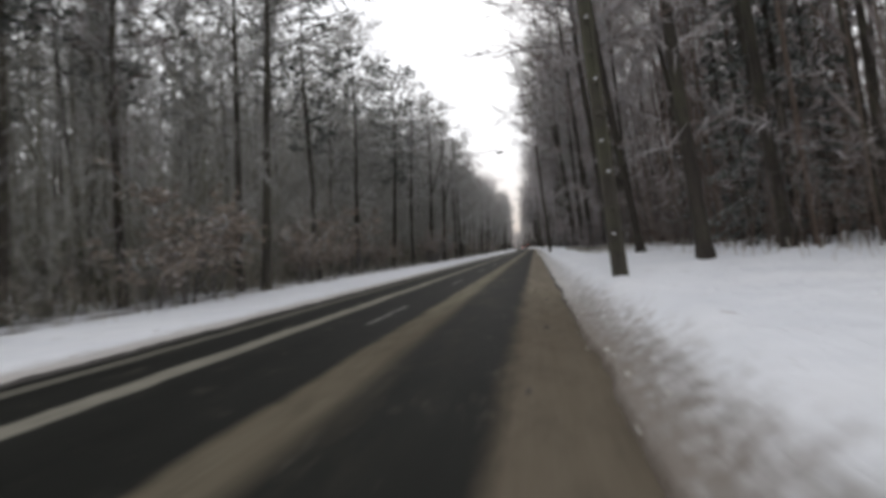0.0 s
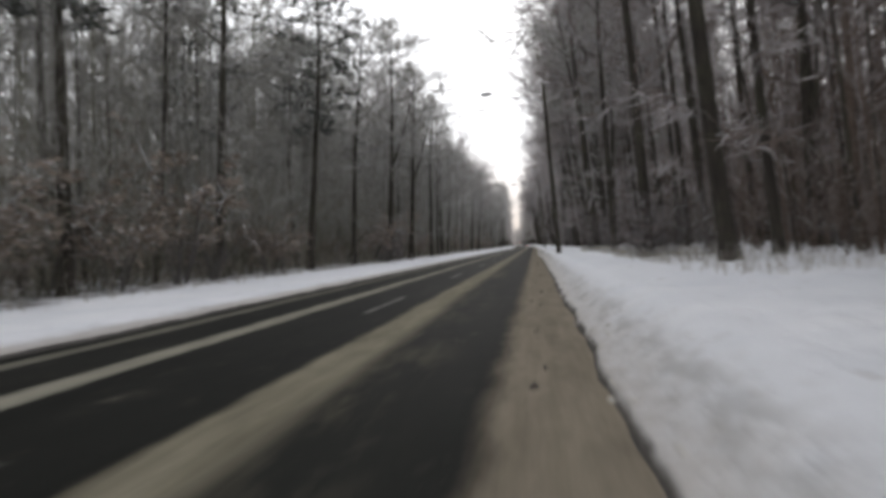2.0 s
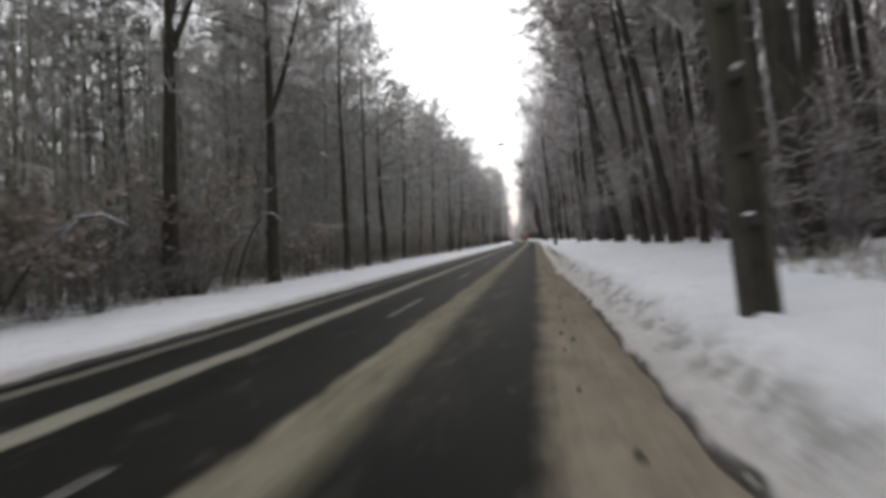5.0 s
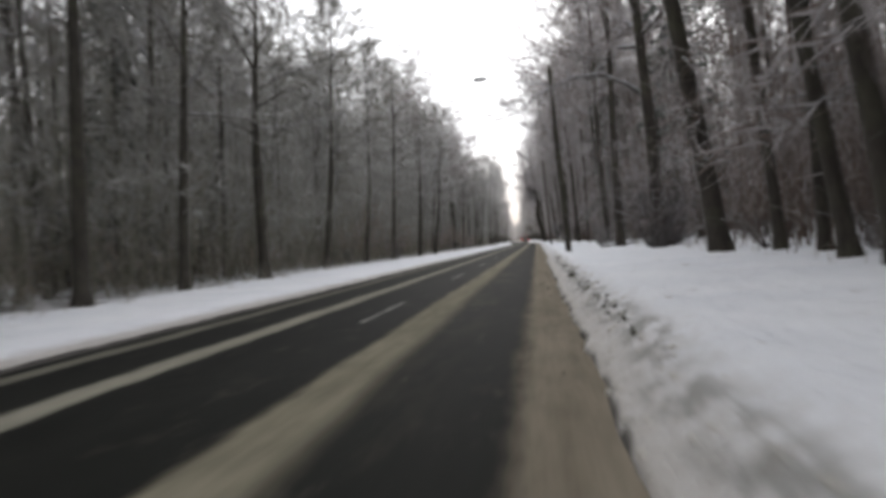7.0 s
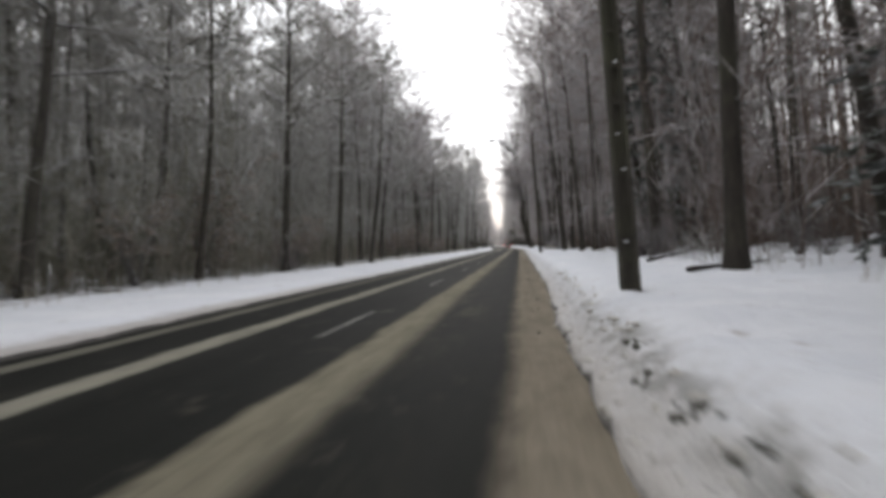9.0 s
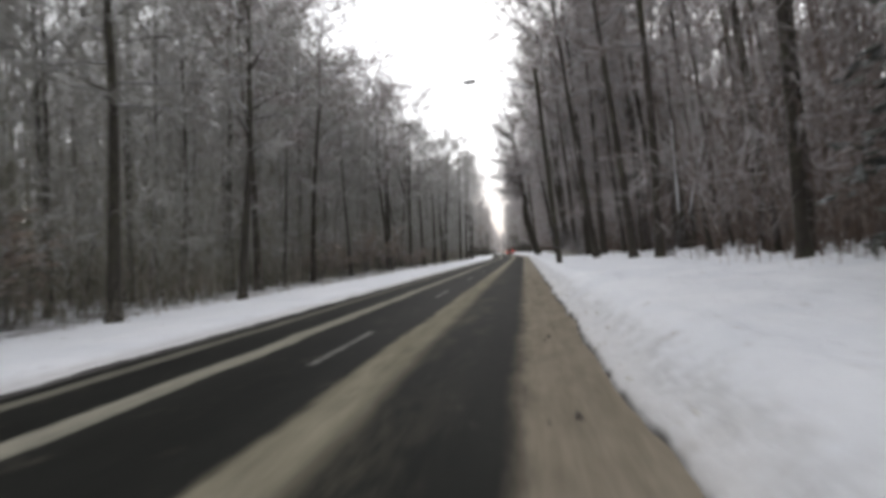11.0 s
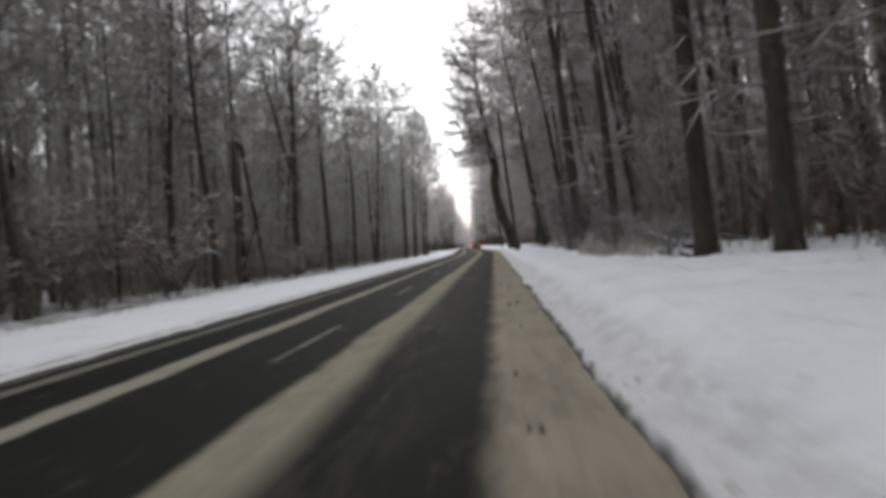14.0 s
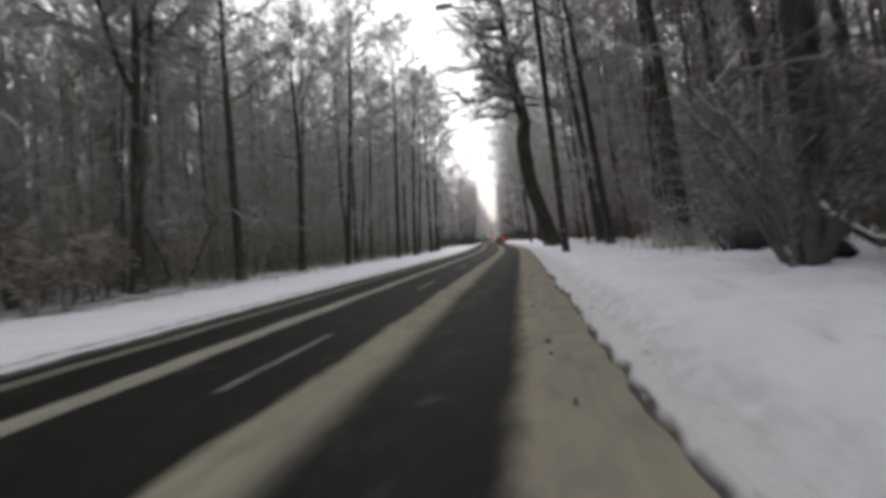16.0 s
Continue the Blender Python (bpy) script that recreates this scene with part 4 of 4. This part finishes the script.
for k, x, y, s in ((2, -8.9, 22.0, 1.35), (1, -9.3, 24.5, 1.3), (0, -8.8, 19.8, 1.1), (3, -9.2, 34.0, 0.9), (1, -9.6, 37.5, 1.0), (2, -9.9, 47.0, 1.1), (0, -9.3, 56.0, 1.0), (1, -8.5, 73.2, 1.0),
                   (5, -8.2, 74.5, 1.2), (2, -8.6, 80.5, 1.0), (0, -8.9, 92.0, 1.1), (3, -9.6, 127.0, 1.0), (2, -10.2, 134.0, 1.1), (1, -10.4, 192.0, 1.3), (3, -11.0, 188.0, 1.2)):
    shrub(k, x, y, s)
for k in range(44):
    y = rng.uniform(8, 300)
    shrub(rng.choice((0, 1, 2, 3, 0, 1, 2, 4, 5)), rng.uniform(-13.5, -9.4), y, rng.uniform(0.5, 1.0))
for k, x, y, s in ((6, 6.4, 198.0, 1.25), (6, 7.1, 196.0, 1.2), (5, 6.9, 199.8, 1.1), (5, 7.6, 47.5, 1.0), (4, 8.2, 45.0, 1.0), (4, 7.0, 182.5, 1.0), (6, 8.2, 134.5, 0.7),
                   (5, 7.6, 131.5, 0.6), (6, 8.4, 113.5, 1.2), (5, 7.8, 111.8, 1.2), (4, 9.0, 102.0, 1.1)):
    shrub(k, x, y, s)
for k, x, y, s in ((7, 6.8, 47.2, 1.1), (8, 7.1, 71.0, 1.2), (7, 7.9, 71.8, 1.0), (8, 8.0, 112.5, 1.35), (7, 8.5, 113.2, 1.2), (7, 8.0, 133.1, 0.8), (8, 7.5, 133.9, 0.7), (7, 7.2, 190.3, 0.8),
                   (8, -9.1, 79.5, 1.0), (7, -8.6, 80.2, 0.9), (8, 8.2, 205.0, 1.3), (7, 7.4, 204.0, 1.2), (7, 8.8, 207.5, 1.4), (8, 7.9, 210.0, 1.3), (7, -9.6, 141.0, 0.9)):
    shrub(k, x, y, s)
for k in range(34):
    shrub(rng.choice((4, 5, 6, 4, 5, 4)), rng.uniform(8.8, 14), rng.uniform(30, 300), rng.uniform(0.6, 1.1))


# ---- clods that the plough threw on the right verge ----
DIRTY = plain("dirty_snow", (0.50, 0.48, 0.43), 0.85, grain=5, vary=0.3)


def clods(count, seed):
    g = random.Random(seed)
    b = Build()
    ring = [(math.cos(k * 1.2566), math.sin(k * 1.2566)) for k in range(5)]
    for k in range(count):
        dense = g.random() < 0.5
        y = g.uniform(78, 128) if dense else g.uniform(3, 212)
        dense = dense and g.random() < 0.6
        e = g.gauss(0.45, 0.10) if dense else abs(g.gauss(0.0, 0.16)) + 0.02
        x = right_edge(y) + e
        s = g.uniform(0.015, 0.045) * (1.15 if dense else 1.0)
        c = Vector((x, y, ground_z(x, y) - s * 0.1))
        i = len(b.v)
        b.v.append(c - UP * s * 0.6)
        for lift, r in ((0.0, 1.0), (0.55, 0.7)):
            for u, v in ring:
                j = g.uniform(0.7, 1.3)
                b.v.append(c + Vector((u * s * r * j, v * s * r * j * 1.3, s * 0.7 * lift * j)))
        b.v.append(c + UP * s * g.uniform(0.5, 0.75))
        for n in range(5):
            m = (n + 1) % 5
            b.face((i, i + 1 + m, i + 1 + n), (i + 1 + n, i + 1 + m, i + 6 + m, i + 6 + n), (i + 6 + n, i + 6 + m, i + 11))
    tagged(part("snow_clods", b.mesh("snow_clods", (DIRTY,)), None), "clods of dirty ploughed snow along the verge", "snow", kind="stuff")


clods(650, 21)


def soil_clods(count, seed):
    """Turf and soil that the plough tore up, in a broken line along the bank."""
    g = random.Random(seed)
    b = Build()
    k = 0
    while k < count:
        y = g.uniform(88, 112)
        for n in range(g.randint(1, 5)):
            y += g.uniform(0.05, 0.3)
            x, s = right_edge(y) + g.gauss(0.40, 0.055), g.uniform(0.015, 0.045)
            c = Vector((x, y, ground_z(x, y)))
            i = len(b.v)
            b.v.append(c + Vector((g.uniform(-0.3, 0.3) * s, 0, s * g.uniform(0.5, 0.9))))
            for lift, r in ((0.35, 0.75), (-0.3, 1.0)):
                for w in range(6):
                    j = g.uniform(0.65, 1.35) * s * r
                    b.v.append(c + Vector((math.cos(w * 1.047) * j, math.sin(w * 1.047) * j * 1.5, s * lift)))
            for w in range(6):
                m = (w + 1) % 6
                b.face((i, i + 1 + w, i + 1 + m), (i + 1 + w, i + 7 + w, i + 7 + m, i + 1 + m))
            # torn blades of grass
            for w in range(3):
                d = Vector((g.gauss(0, 1), g.gauss(0, 1), g.uniform(0.2, 1.0))).normalized()
                b.spike(c, c + d * s * g.uniform(1.4, 2.6), 0.004)
            k += 1
    tagged(part("soil_clods", b.mesh("soil_clods", (SOIL,), False), None), "dark clods of torn turf on the ploughed bank", "soil", kind="stuff")


SOIL = plain("torn_turf", (0.055, 0.052, 0.036), 0.95, grain=12, vary=0.45)
soil_clods(120, 33)


def mud_lumps(count, seed):
    """Dark frozen lumps of mud on the slush beside the right wheel track."""
    g = random.Random(seed)
    b = Build()
    for k in range(count):
        y, x, s = g.uniform(4, 214), g.uniform(2.85, 3.15), g.uniform(0.015, 0.05)
        i = len(b.v)
        b.v.append(Vector((x, y, 0.02 + s * 0.8)))
        for n in range(6):
            j = g.uniform(0.6, 1.3) * s
            b.v.append(Vector((x + math.cos(n * 1.047) * j, y + math.sin(n * 1.047) * j * 1.6, 0.002)))
        b.face(*[(i, i + 1 + n, i + 1 + (n + 1) % 6) for n in range(6)])
    tagged(part("mud_lumps", b.mesh("mud_lumps", (MUD,)), None), "dark frozen lumps of mud on the slushy road edge", "mud", kind="stuff")


MUD = plain("frozen_mud", (0.05, 0.042, 0.034), 0.9, grain=9, vary=0.4)
mud_lumps(110, 5)

# ---- the crooked oak that reaches over the road ----
def crooked_oak(x, y):
    g = random.Random(77)
    t = new("oak_tree")
    trunk, crown = Build(), Build()
    line = [Vector(p) for p in ((0.55, 0, -0.3), (0.4, 0, 0.6), (0.0, 0, 2.0), (-0.5, 0.1, 3.6), (-0.85, 0.1, 5.2), (-0.95, 0, 6.8), (-0.75, 0, 8.2), (-1.0, 0.1, 9.6), (-1.35, 0.1, 11.4), (-1.6, 0, 14.0), (-1.9, 0.1, 17.0), (-2.0, 0.1, 20.0))]
    trunk.tube(line, [0.72, 0.52, 0.47, 0.45, 0.44, 0.46, 0.41, 0.37, 0.33, 0.27, 0.17, 0.04], 14)
    for k in range(46):
        s = 0.585 + 0.405 * (k + g.random()) / 46
        a = math.pi + g.gauss(0, 0.8) if k % 4 else g.uniform(0, 6.283)
        length = g.uniform(3.2, 6.2) * (1.1 - 0.7 * (s - 0.53)) * min(1.0, 0.7 + 3.0 * (s - 0.58))
        bough(crown, g, along(line, s), Vector((math.cos(a), math.sin(a), g.uniform(0.05, 0.95))).normalized(), length, g.uniform(0.10, 0.18), 12, 14, 0.40, 0.05, 0.022)
    part("trunk", trunk.mesh("trunk"), BARK, t, "thick bowed trunk")
    part("crown", crown.mesh("crown", (LIMB, BROWN_TWIG), False), None, t, "gnarled limbs lined with snow")
    t.matrix_basis = pose(x, y, ground_z(x, y))
    tagged(t, "old oak with bowed trunk and gnarled limbs over the road", "tree", "roadside trees")


crooked_oak(4.35, 234.0)


def overhanging_bough(at, line, r0, seed):
    """A bent limb of a standing tree that reaches out over the verge, twigs hanging from it."""
    g = random.Random(seed)
    b = Build()
    pts = [Vector(p) for p in line]
    b.tube(pts, [r0 * (1 - 0.85 * k / (len(pts) - 1)) for k in range(len(pts))], 7)
    for k in range(16):
        o = along(pts, 0.3 + 0.7 * (k + g.random()) / 16)
        d = Vector((g.gauss(-0.6, 0.5), g.gauss(0, 0.5), g.gauss(-0.25, 0.5))).normalized()
        bough(b, g, o, d, g.uniform(0.8, 1.9), 0.025, 4, 7, 0.2, -0.05, 0.016)
    limb = part("bough", b.mesh("bough", (LIMB, BROWN_TWIG), False), None, TREES[at], "bent limb reaching over the verge")
    limb.matrix_parent_inverse = TREES[at].matrix_basis.inverted()


overhanging_bough((8.0, 112.6), ((8.0, 112.6, 6.7), (7.1, 112.6, 7.5), (5.9, 112.6, 8.1), (4.6, 112.5, 8.0), (3.3, 112.3, 7.4), (2.2, 112.2, 6.5)), 0.13, 5)


def snow_lined_tree(x, y):
    """Twin stems that lean apart, snow plastered along one side."""
    g = random.Random(31)
    t = new("tree")
    trunk, crown, cap = Build(), Build(), Build()
    for side, lean in ((-1, 0.05), (1, 0.34)):
        line = [Vector((side * (0.12 + lean * z * (0.4 + 0.03 * z)), 0.05 * z * side, z - 0.3)) for z in (0, 1.2, 2.8, 4.5, 6.5, 9, 12, 15)]
        rad = [0.40, 0.31, 0.28, 0.25, 0.21, 0.16, 0.10, 0.03]
        trunk.tube(line, rad, 10)
        cap.tube([p + Vector((-0.78 * r, -0.42 * r, 0.1 * r)) for p, r in zip(line[2:6], rad[2:6])], [f * r for f, r in zip((0.14, 0.42, 0.26, 0.34), rad[2:6])], 6)
        for k in range(12):
            a = g.uniform(0, 6.283)
            bough(crown, g, along(line, 0.4 + 0.59 * (k + g.random()) / 12), Vector((math.cos(a), math.sin(a), 0.5)).normalized(), g.uniform(1.5, 3.4), 0.05, 6, 8)
    part("trunk", trunk.mesh("trunk"), BARK, t)
    part("snow", cap.mesh("snow", (FRESH,)), None, t, "snow plastered along the stems")
    part("crown", crown.mesh("crown", (LIMB, TWIG), False), None, t, FROST)
    t.matrix_basis = pose(x, y, ground_z(x, y))
    tagged(t, "twin-stemmed tree with snow plastered along its stems", "tree", "roadside trees")


snow_lined_tree(13.6, 177.0)


def broken_tree(x, y):
    """A stem that snapped and hangs folded over, like a steep gable."""
    t = new("broken_tree")
    stand, fallen, twig = Build(), Build(), Build()
    peak = Vector((0, 0, 10.4))
    stand.tube([Vector((-0.3, 0, -0.3)), Vector((-0.28, 0, 3)), Vector((-0.15, 0, 7)), peak], [0.17, 0.15, 0.13, 0.11], 9)
    fallen.tube([peak + Vector((-0.02, -0.1, 0.05)), Vector((0.3, -0.1, 7.2)), Vector((0.75, -0.15, 3.4)), Vector((1.05, -0.2, 0.2))], [0.11, 0.105, 0.085, 0.05], 8)
    g = random.Random(8)
    for k in range(10):
        a = g.uniform(0, 6.283)
        bough(twig, g, Vector((0.09 * k, -0.15, 9.4 - 0.8 * k)), Vector((math.cos(a), math.sin(a), -0.2)).normalized(), g.uniform(0.7, 1.8), 0.025, 3, 6)
    part("standing_stem", stand.mesh("standing_stem"), BARK, t)
    part("fallen_stem", fallen.mesh("fallen_stem"), BARK, t, "snapped upper stem hanging down to the ground")
    part("crown", twig.mesh("crown", (LIMB, TWIG), False), None, t)
    t.matrix_basis = pose(x, y, ground_z(x, y))
    tagged(t, "thin tree snapped high up and folded over", "broken tree")


broken_tree(-12.2, 206.0)


def fallen_branch(x, y, turn, length, rise, seed, label):
    """A broken bough on the snow with its side branches."""
    g = random.Random(seed)
    t = new("fallen_branch")
    b, cap = Build(), Build()
    line = [Vector((length * s, 0.25 * math.sin(4 * s), 0.05 + rise * s ** 1.5)) for s in (0, 0.25, 0.5, 0.75, 1)]
    b.tube(line, [0.07, 0.06, 0.045, 0.03, 0.01], 7)
    cap.tube([p + UP * 0.045 for p in line[:4]], [0.010, 0.036, 0.026, 0.008], 6)
    part("stem", b.mesh("stem"), BARK, t)
    part("snow", cap.mesh("snow", (FRESH,)), None, t, "snow lying along the stem")
    twig = Build()
    for k in range(9):
        a = g.uniform(-1.2, 1.2)
        bough(twig, g, along(line, 0.2 + 0.8 * g.random()), Vector((math.cos(a), math.sin(a), g.uniform(0.05, 0.7))).normalized(), g.uniform(0.4, 1.2), 0.018, 3, 4, thin=0.007)
    part("side_growth", twig.mesh("side_growth", (LIMB, TWIG), False), None, t)
    t.matrix_basis = pose(x, y, ground_z(x, y) + 0.02, 0, 0, turn)
    tagged(t, label, "branch", "fallen branches")


for k, (x, y, turn, length, rise) in enumerate(((7.2, 181.0, 75, 3.2, 0.8), (8.0, 182.5, 120, 2.8, 0.9), (6.4, 121.5, 40, 2.6, 0.1), (7.2, 198.6, 60, 2.6, 1.3),
                                                (7.6, 197.4, 110, 2.6, 1.5), (7.0, 129.5, 40, 2.4, 0.3), (8.8, 114.0, 20, 2.4, 1.0))):
    fallen_branch(x, y, turn, length, rise, 300 + k, "broken snow-covered branch lying on the snow beneath trees")


def snowy_bough(x, y, z, turn, length, seed):
    """A low bent sapling whose tip is loaded with snow."""
    t = new("bent_sapling")
    b, cap = Build(), Build()
    line = [Vector((length * s, 0.1 * math.sin(3 * s), z * math.sin(math.pi * min(1, 0.05 + s * 0.62)))) for s in (0, 0.15, 0.35, 0.6, 0.8, 1)]
    b.tube(line, [0.05, 0.045, 0.036, 0.026, 0.018, 0.006], 6)
    cap.tube([p + UP * 0.03 for p in line[2:]], [0.008, 0.018, 0.022, 0.008], 6)
    part("stem", b.mesh("stem"), BARK, t)
    part("snow", cap.mesh("snow", (FRESH,)), None, t, "snow along the bent tip")
    t.matrix_basis = pose(x + road_x(y), y, ground_z(x, y) - 0.05, 0, 0, turn)
    tagged(t, "bent young stem loaded with snow at the wood's edge", "sapling", "bent saplings")


for k, (x, y, z, turn, length) in enumerate(((-11.5, 203.0, 5.0, 20, 3.0), (-10.3, 213.0, 3.0, 160, 2.4), (-10.0, 214.0, 3.0, 10, 2.2), (-8.9, 189.6, 1.7, 10, 1.6),
                                             (-10.6, 220.5, 3.0, 80, 2.4), (-8.6, 72.0, 2.4, 30, 2.6), (-8.8, 84.0, 2.8, -20, 2.4), (-8.9, 66.0, 2.5, 0, 2.6), (-8.9, 83.0, 2.2, 70, 2.0), (-10.5, 176.5, 6.0, 75, 2.2))):
    snowy_bough(x, y, z, turn, length, k)


# ---- street lamps on concrete poles ----
CONCRETE = bark("weathered_concrete", (0.036, 0.032, 0.026), (0.074, 0.066, 0.053), snow=0.0, green=0.6)
STEEL = plain("galvanised_steel", (0.30, 0.31, 0.32), 0.5, 0.7)
LAMP_GREY = plain("lamp_housing", (0.16, 0.16, 0.165), 0.5)
GLASS, gn, gl, gb = material("lamp_bowl", 0.15)
gb.inputs["Base Color"].default_value = (0.55, 0.55, 0.52, 1)


def taper(bm, lo, hi, z0, z1, depth0, depth1, y0=0.0):
    """A tapered upright: lo and hi are its side limits at the foot and at the top."""
    vs = []
    for z, (a, c), dp in ((z0, lo, depth0), (z1, hi, depth1)):
        vs += [bm.verts.new((a, y0 - dp, z)), bm.verts.new((c, y0 - dp, z)), bm.verts.new((c, y0 + dp, z)), bm.verts.new((a, y0 + dp, z))]
    for f in ((0, 1, 2, 3)[::-1], (4, 5, 6, 7), (0, 1, 5, 4), (1, 2, 6, 5), (2, 3, 7, 6), (3, 0, 4, 7)):
        bm.faces.new([vs[i] for i in f])
    bmesh.ops.recalc_face_normals(bm, faces=bm.faces)


def lamp_post():
    t = new("street_lamp")
    top = 10.1
    for s in (-1, 1):
        bm = bmesh.new()
        taper(bm, sorted((s * 0.145, s * 0.07)), sorted((s * 0.085, s * 0.04)), -0.4, top, 0.11, 0.07)
        bmesh.ops.bevel(bm, geom=list(bm.edges), offset=0.012, segments=1, affect="EDGES")
        part("flange", bm, CONCRETE, t)
    bm = bmesh.new()
    taper(bm, (-0.075, 0.075), (-0.045, 0.045), -0.4, top - 0.02, 0.035, 0.025)
    part("web", bm, CONCRETE, t)
    for k in range(16):
        z = 0.75 + 0.58 * k
        w = 0.075 - 0.03 * z / top
        bm = bmesh.new()
        box(bm, (2 * w, 0.13 - 0.04 * z / top, 0.10), (0, -0.035, z), 0.012)
        rung = part("rung", bm, CONCRETE, t)
        if k % 5 in (0, 2, 3) and k < 9:
            # what snow is left lies to one side of the rung
            side = (-0.3, 0.2, 0.45)[k % 3] * w
            bm = bmesh.new()
            box(bm, (1.25 * w, 0.06, 0.028), (side, -0.075, z + 0.06), 0.012)
            part("snow_cap", bm, FRESH, rung, "small cap of snow")
    b = Build()
    b.tube([Vector((0, 0, 8.9)), Vector((-0.12, 0, 9.15)), Vector((-1.6, 0, 9.5)), Vector((-3.1, 0, 9.85))], [0.035, 0.035, 0.03, 0.03], 8, True)
    part("arm", b.mesh("arm"), STEEL, t, "thin galvanised arm")
    bm = bmesh.new()
    taper(bm, (-0.17, 0.17), (-0.10, 0.10), -0.08, 0.10, 0.36, 0.30)
    bmesh.ops.bevel(bm, geom=list(bm.edges), offset=0.04, segments=2, affect="EDGES")
    head = part("lamp_head", bm, LAMP_GREY, t, "flat grey lantern head")
    head.matrix_basis = pose(-3.42, 0, 9.93, 0, -12, 90)
    bm = bmesh.new()
    bmesh.ops.create_uvsphere(bm, u_segments=14, v_segments=8, radius=1, matrix=Matrix.Translation((0, 0, -0.07)) @ Matrix.Diagonal((0.13, 0.26, 0.07, 1)))
    part("bowl", bm, GLASS, head, "clouded lamp bowl")
    return tagged(t, "concrete street lamp post with snow on its rungs", "street lamp", "street lamps")


LAMP = lamp_post()
for k, (x, y) in enumerate(((4.53, 13.0), (4.40, 64.7), (4.36, 116.4), (4.55, 165.2), (4.45, 215.0), (4.0, 266.0))):
    m = pose(x, y, ground_z(x - road_x(y), y) - 0.02, 0, -3.0, 0) @ Matrix.Diagonal((1, 1, 0.90 if k == 2 else 1.0, 1))
    if k:
        copy_thing(LAMP, m)
    else:
        LAMP.matrix_basis = m


# ---- the car ahead ----
PAINTWORK = plain("dark_green_car_paint", (0.012, 0.020, 0.016), 0.35, grain=3, vary=0.15)
RUBBER = plain("tyre_rubber", (0.02, 0.02, 0.02), 0.85)
RIM = plain("alloy_rim", (0.45, 0.45, 0.46), 0.4, 0.8)
PANE, an, al, ab = material("dark_glass", 0.08)
ab.inputs["Base Color"].default_value = (0.02, 0.024, 0.025, 1)
TRIM = plain("pale_bumper_trim", (0.42, 0.43, 0.44), 0.5)
TAIL, tn, tl, tb = material("lit_tail_lamp", 0.3)
tb.inputs["Base Color"].default_value = (0.5, 0.02, 0.01, 1)
tb.inputs["Emission Color"].default_value = (1.0, 0.06, 0.03, 1)
tb.inputs["Emission Strength"].default_value = 2.6


def car(x, y, turn):
    t = new("car")
    bm = bmesh.new()
    # side outline, from the rear bumper over the roof to the nose, then under the sills
    line = [(-2.32, 0.42), (-2.36, 0.62), (-2.30, 0.95), (-2.12, 1.38), (-1.95, 1.45), (-0.6, 1.50), (0.25, 1.45), (0.95, 0.98), (1.9, 0.88), (2.3, 0.72), (2.36, 0.45), (2.2, 0.28), (-2.2, 0.28)]
    loops = []
    for s, inset in ((-1, 0), (1, 0)):
        loops.append([bm.verts.new((s * (0.88 if z < 1.0 else 0.88 - 0.36 * (z - 1.0)), p, z)) for p, z in line])
    for i in range(len(line)):
        j = (i + 1) % len(line)
        bm.faces.new((loops[0][i], loops[0][j], loops[1][j], loops[1][i]))
    bm.faces.new(loops[0]), bm.faces.new(loops[1][::-1])
    bmesh.ops.recalc_face_normals(bm, faces=bm.faces)
    bmesh.ops.bevel(bm, geom=list(bm.edges), offset=0.05, segments=2, affect="EDGES")
    body = part("body", bm, PAINTWORK, t)
    bm = bmesh.new()
    taper(bm, (-0.72, 0.72), (-0.62, 0.62), 0, 0.34, 0.012, 0.012)
    w = part("rear_window", bm, PANE, body)
    w.matrix_basis = pose(0, -2.235, 1.0, -26, 0, 0)
    for s in (-1, 1):
        for a, c in ((-1.9, -1.1), (-1.02, -0.2), (-0.12, 0.7)):
            bm = bmesh.new()
            box(bm, (0.02, c - a, 0.32), (s * 0.815, (a + c) / 2, 1.19), 0.006)
            part("side_window", bm, PANE, body)
        bm = bmesh.new()
        box(bm, (0.14, 0.05, 0.5), (s * 0.80, -2.27, 1.05), 0.02)
        lamp = part("tail_lamp", bm, TAIL, t, "tall lit red tail lamp")
        lamp.matrix_basis = pose(0, 0.03, 0, 0, 0, 0)
        for p in (-1.35, 1.4):
            bm = bmesh.new()
            bmesh.ops.create_cone(bm, cap_ends=True, segments=24, radius1=0.33, radius2=0.33, depth=0.21, matrix=pose(s * 0.79, p, 0.33, 0, 90, 0))
            bmesh.ops.bevel(bm, geom=list(bm.edges), offset=0.03, segments=1, affect="EDGES")
            wheel = part("tyre", bm, RUBBER, t)
            bm = bmesh.new()
            bmesh.ops.create_cone(bm, cap_ends=True, segments=16, radius1=0.21, radius2=0.19, depth=0.03, matrix=pose(s * 0.905, p, 0.33, 0, 90, 0))
            part("rim", bm, RIM, wheel)
        bm = bmesh.new()
        box(bm, (0.16, 0.10, 0.12), (s * 0.96, 0.55, 1.02), 0.03)
        part("wing_mirror", bm, PAINTWORK, t)
    bm = bmesh.new()
    box(bm, (1.5, 0.06, 0.05), (0, -2.36, 0.60), 0.015)
    part("bumper_strip", bm, TRIM, t, "pale strip along the rear bumper")
    bm = bmesh.new()
    box(bm, (0.5, 0.02, 0.11), (0, -2.335, 0.80), 0.004)
    part("number_plate", bm, TRIM, t)
    t.matrix_basis = pose(x + road_x(y), y, 0.022, 0, 0, turn)
    tagged(t, "dark green estate car with lit tail lamps on the road", "car")


car(1.55, 318.0, 2.4)
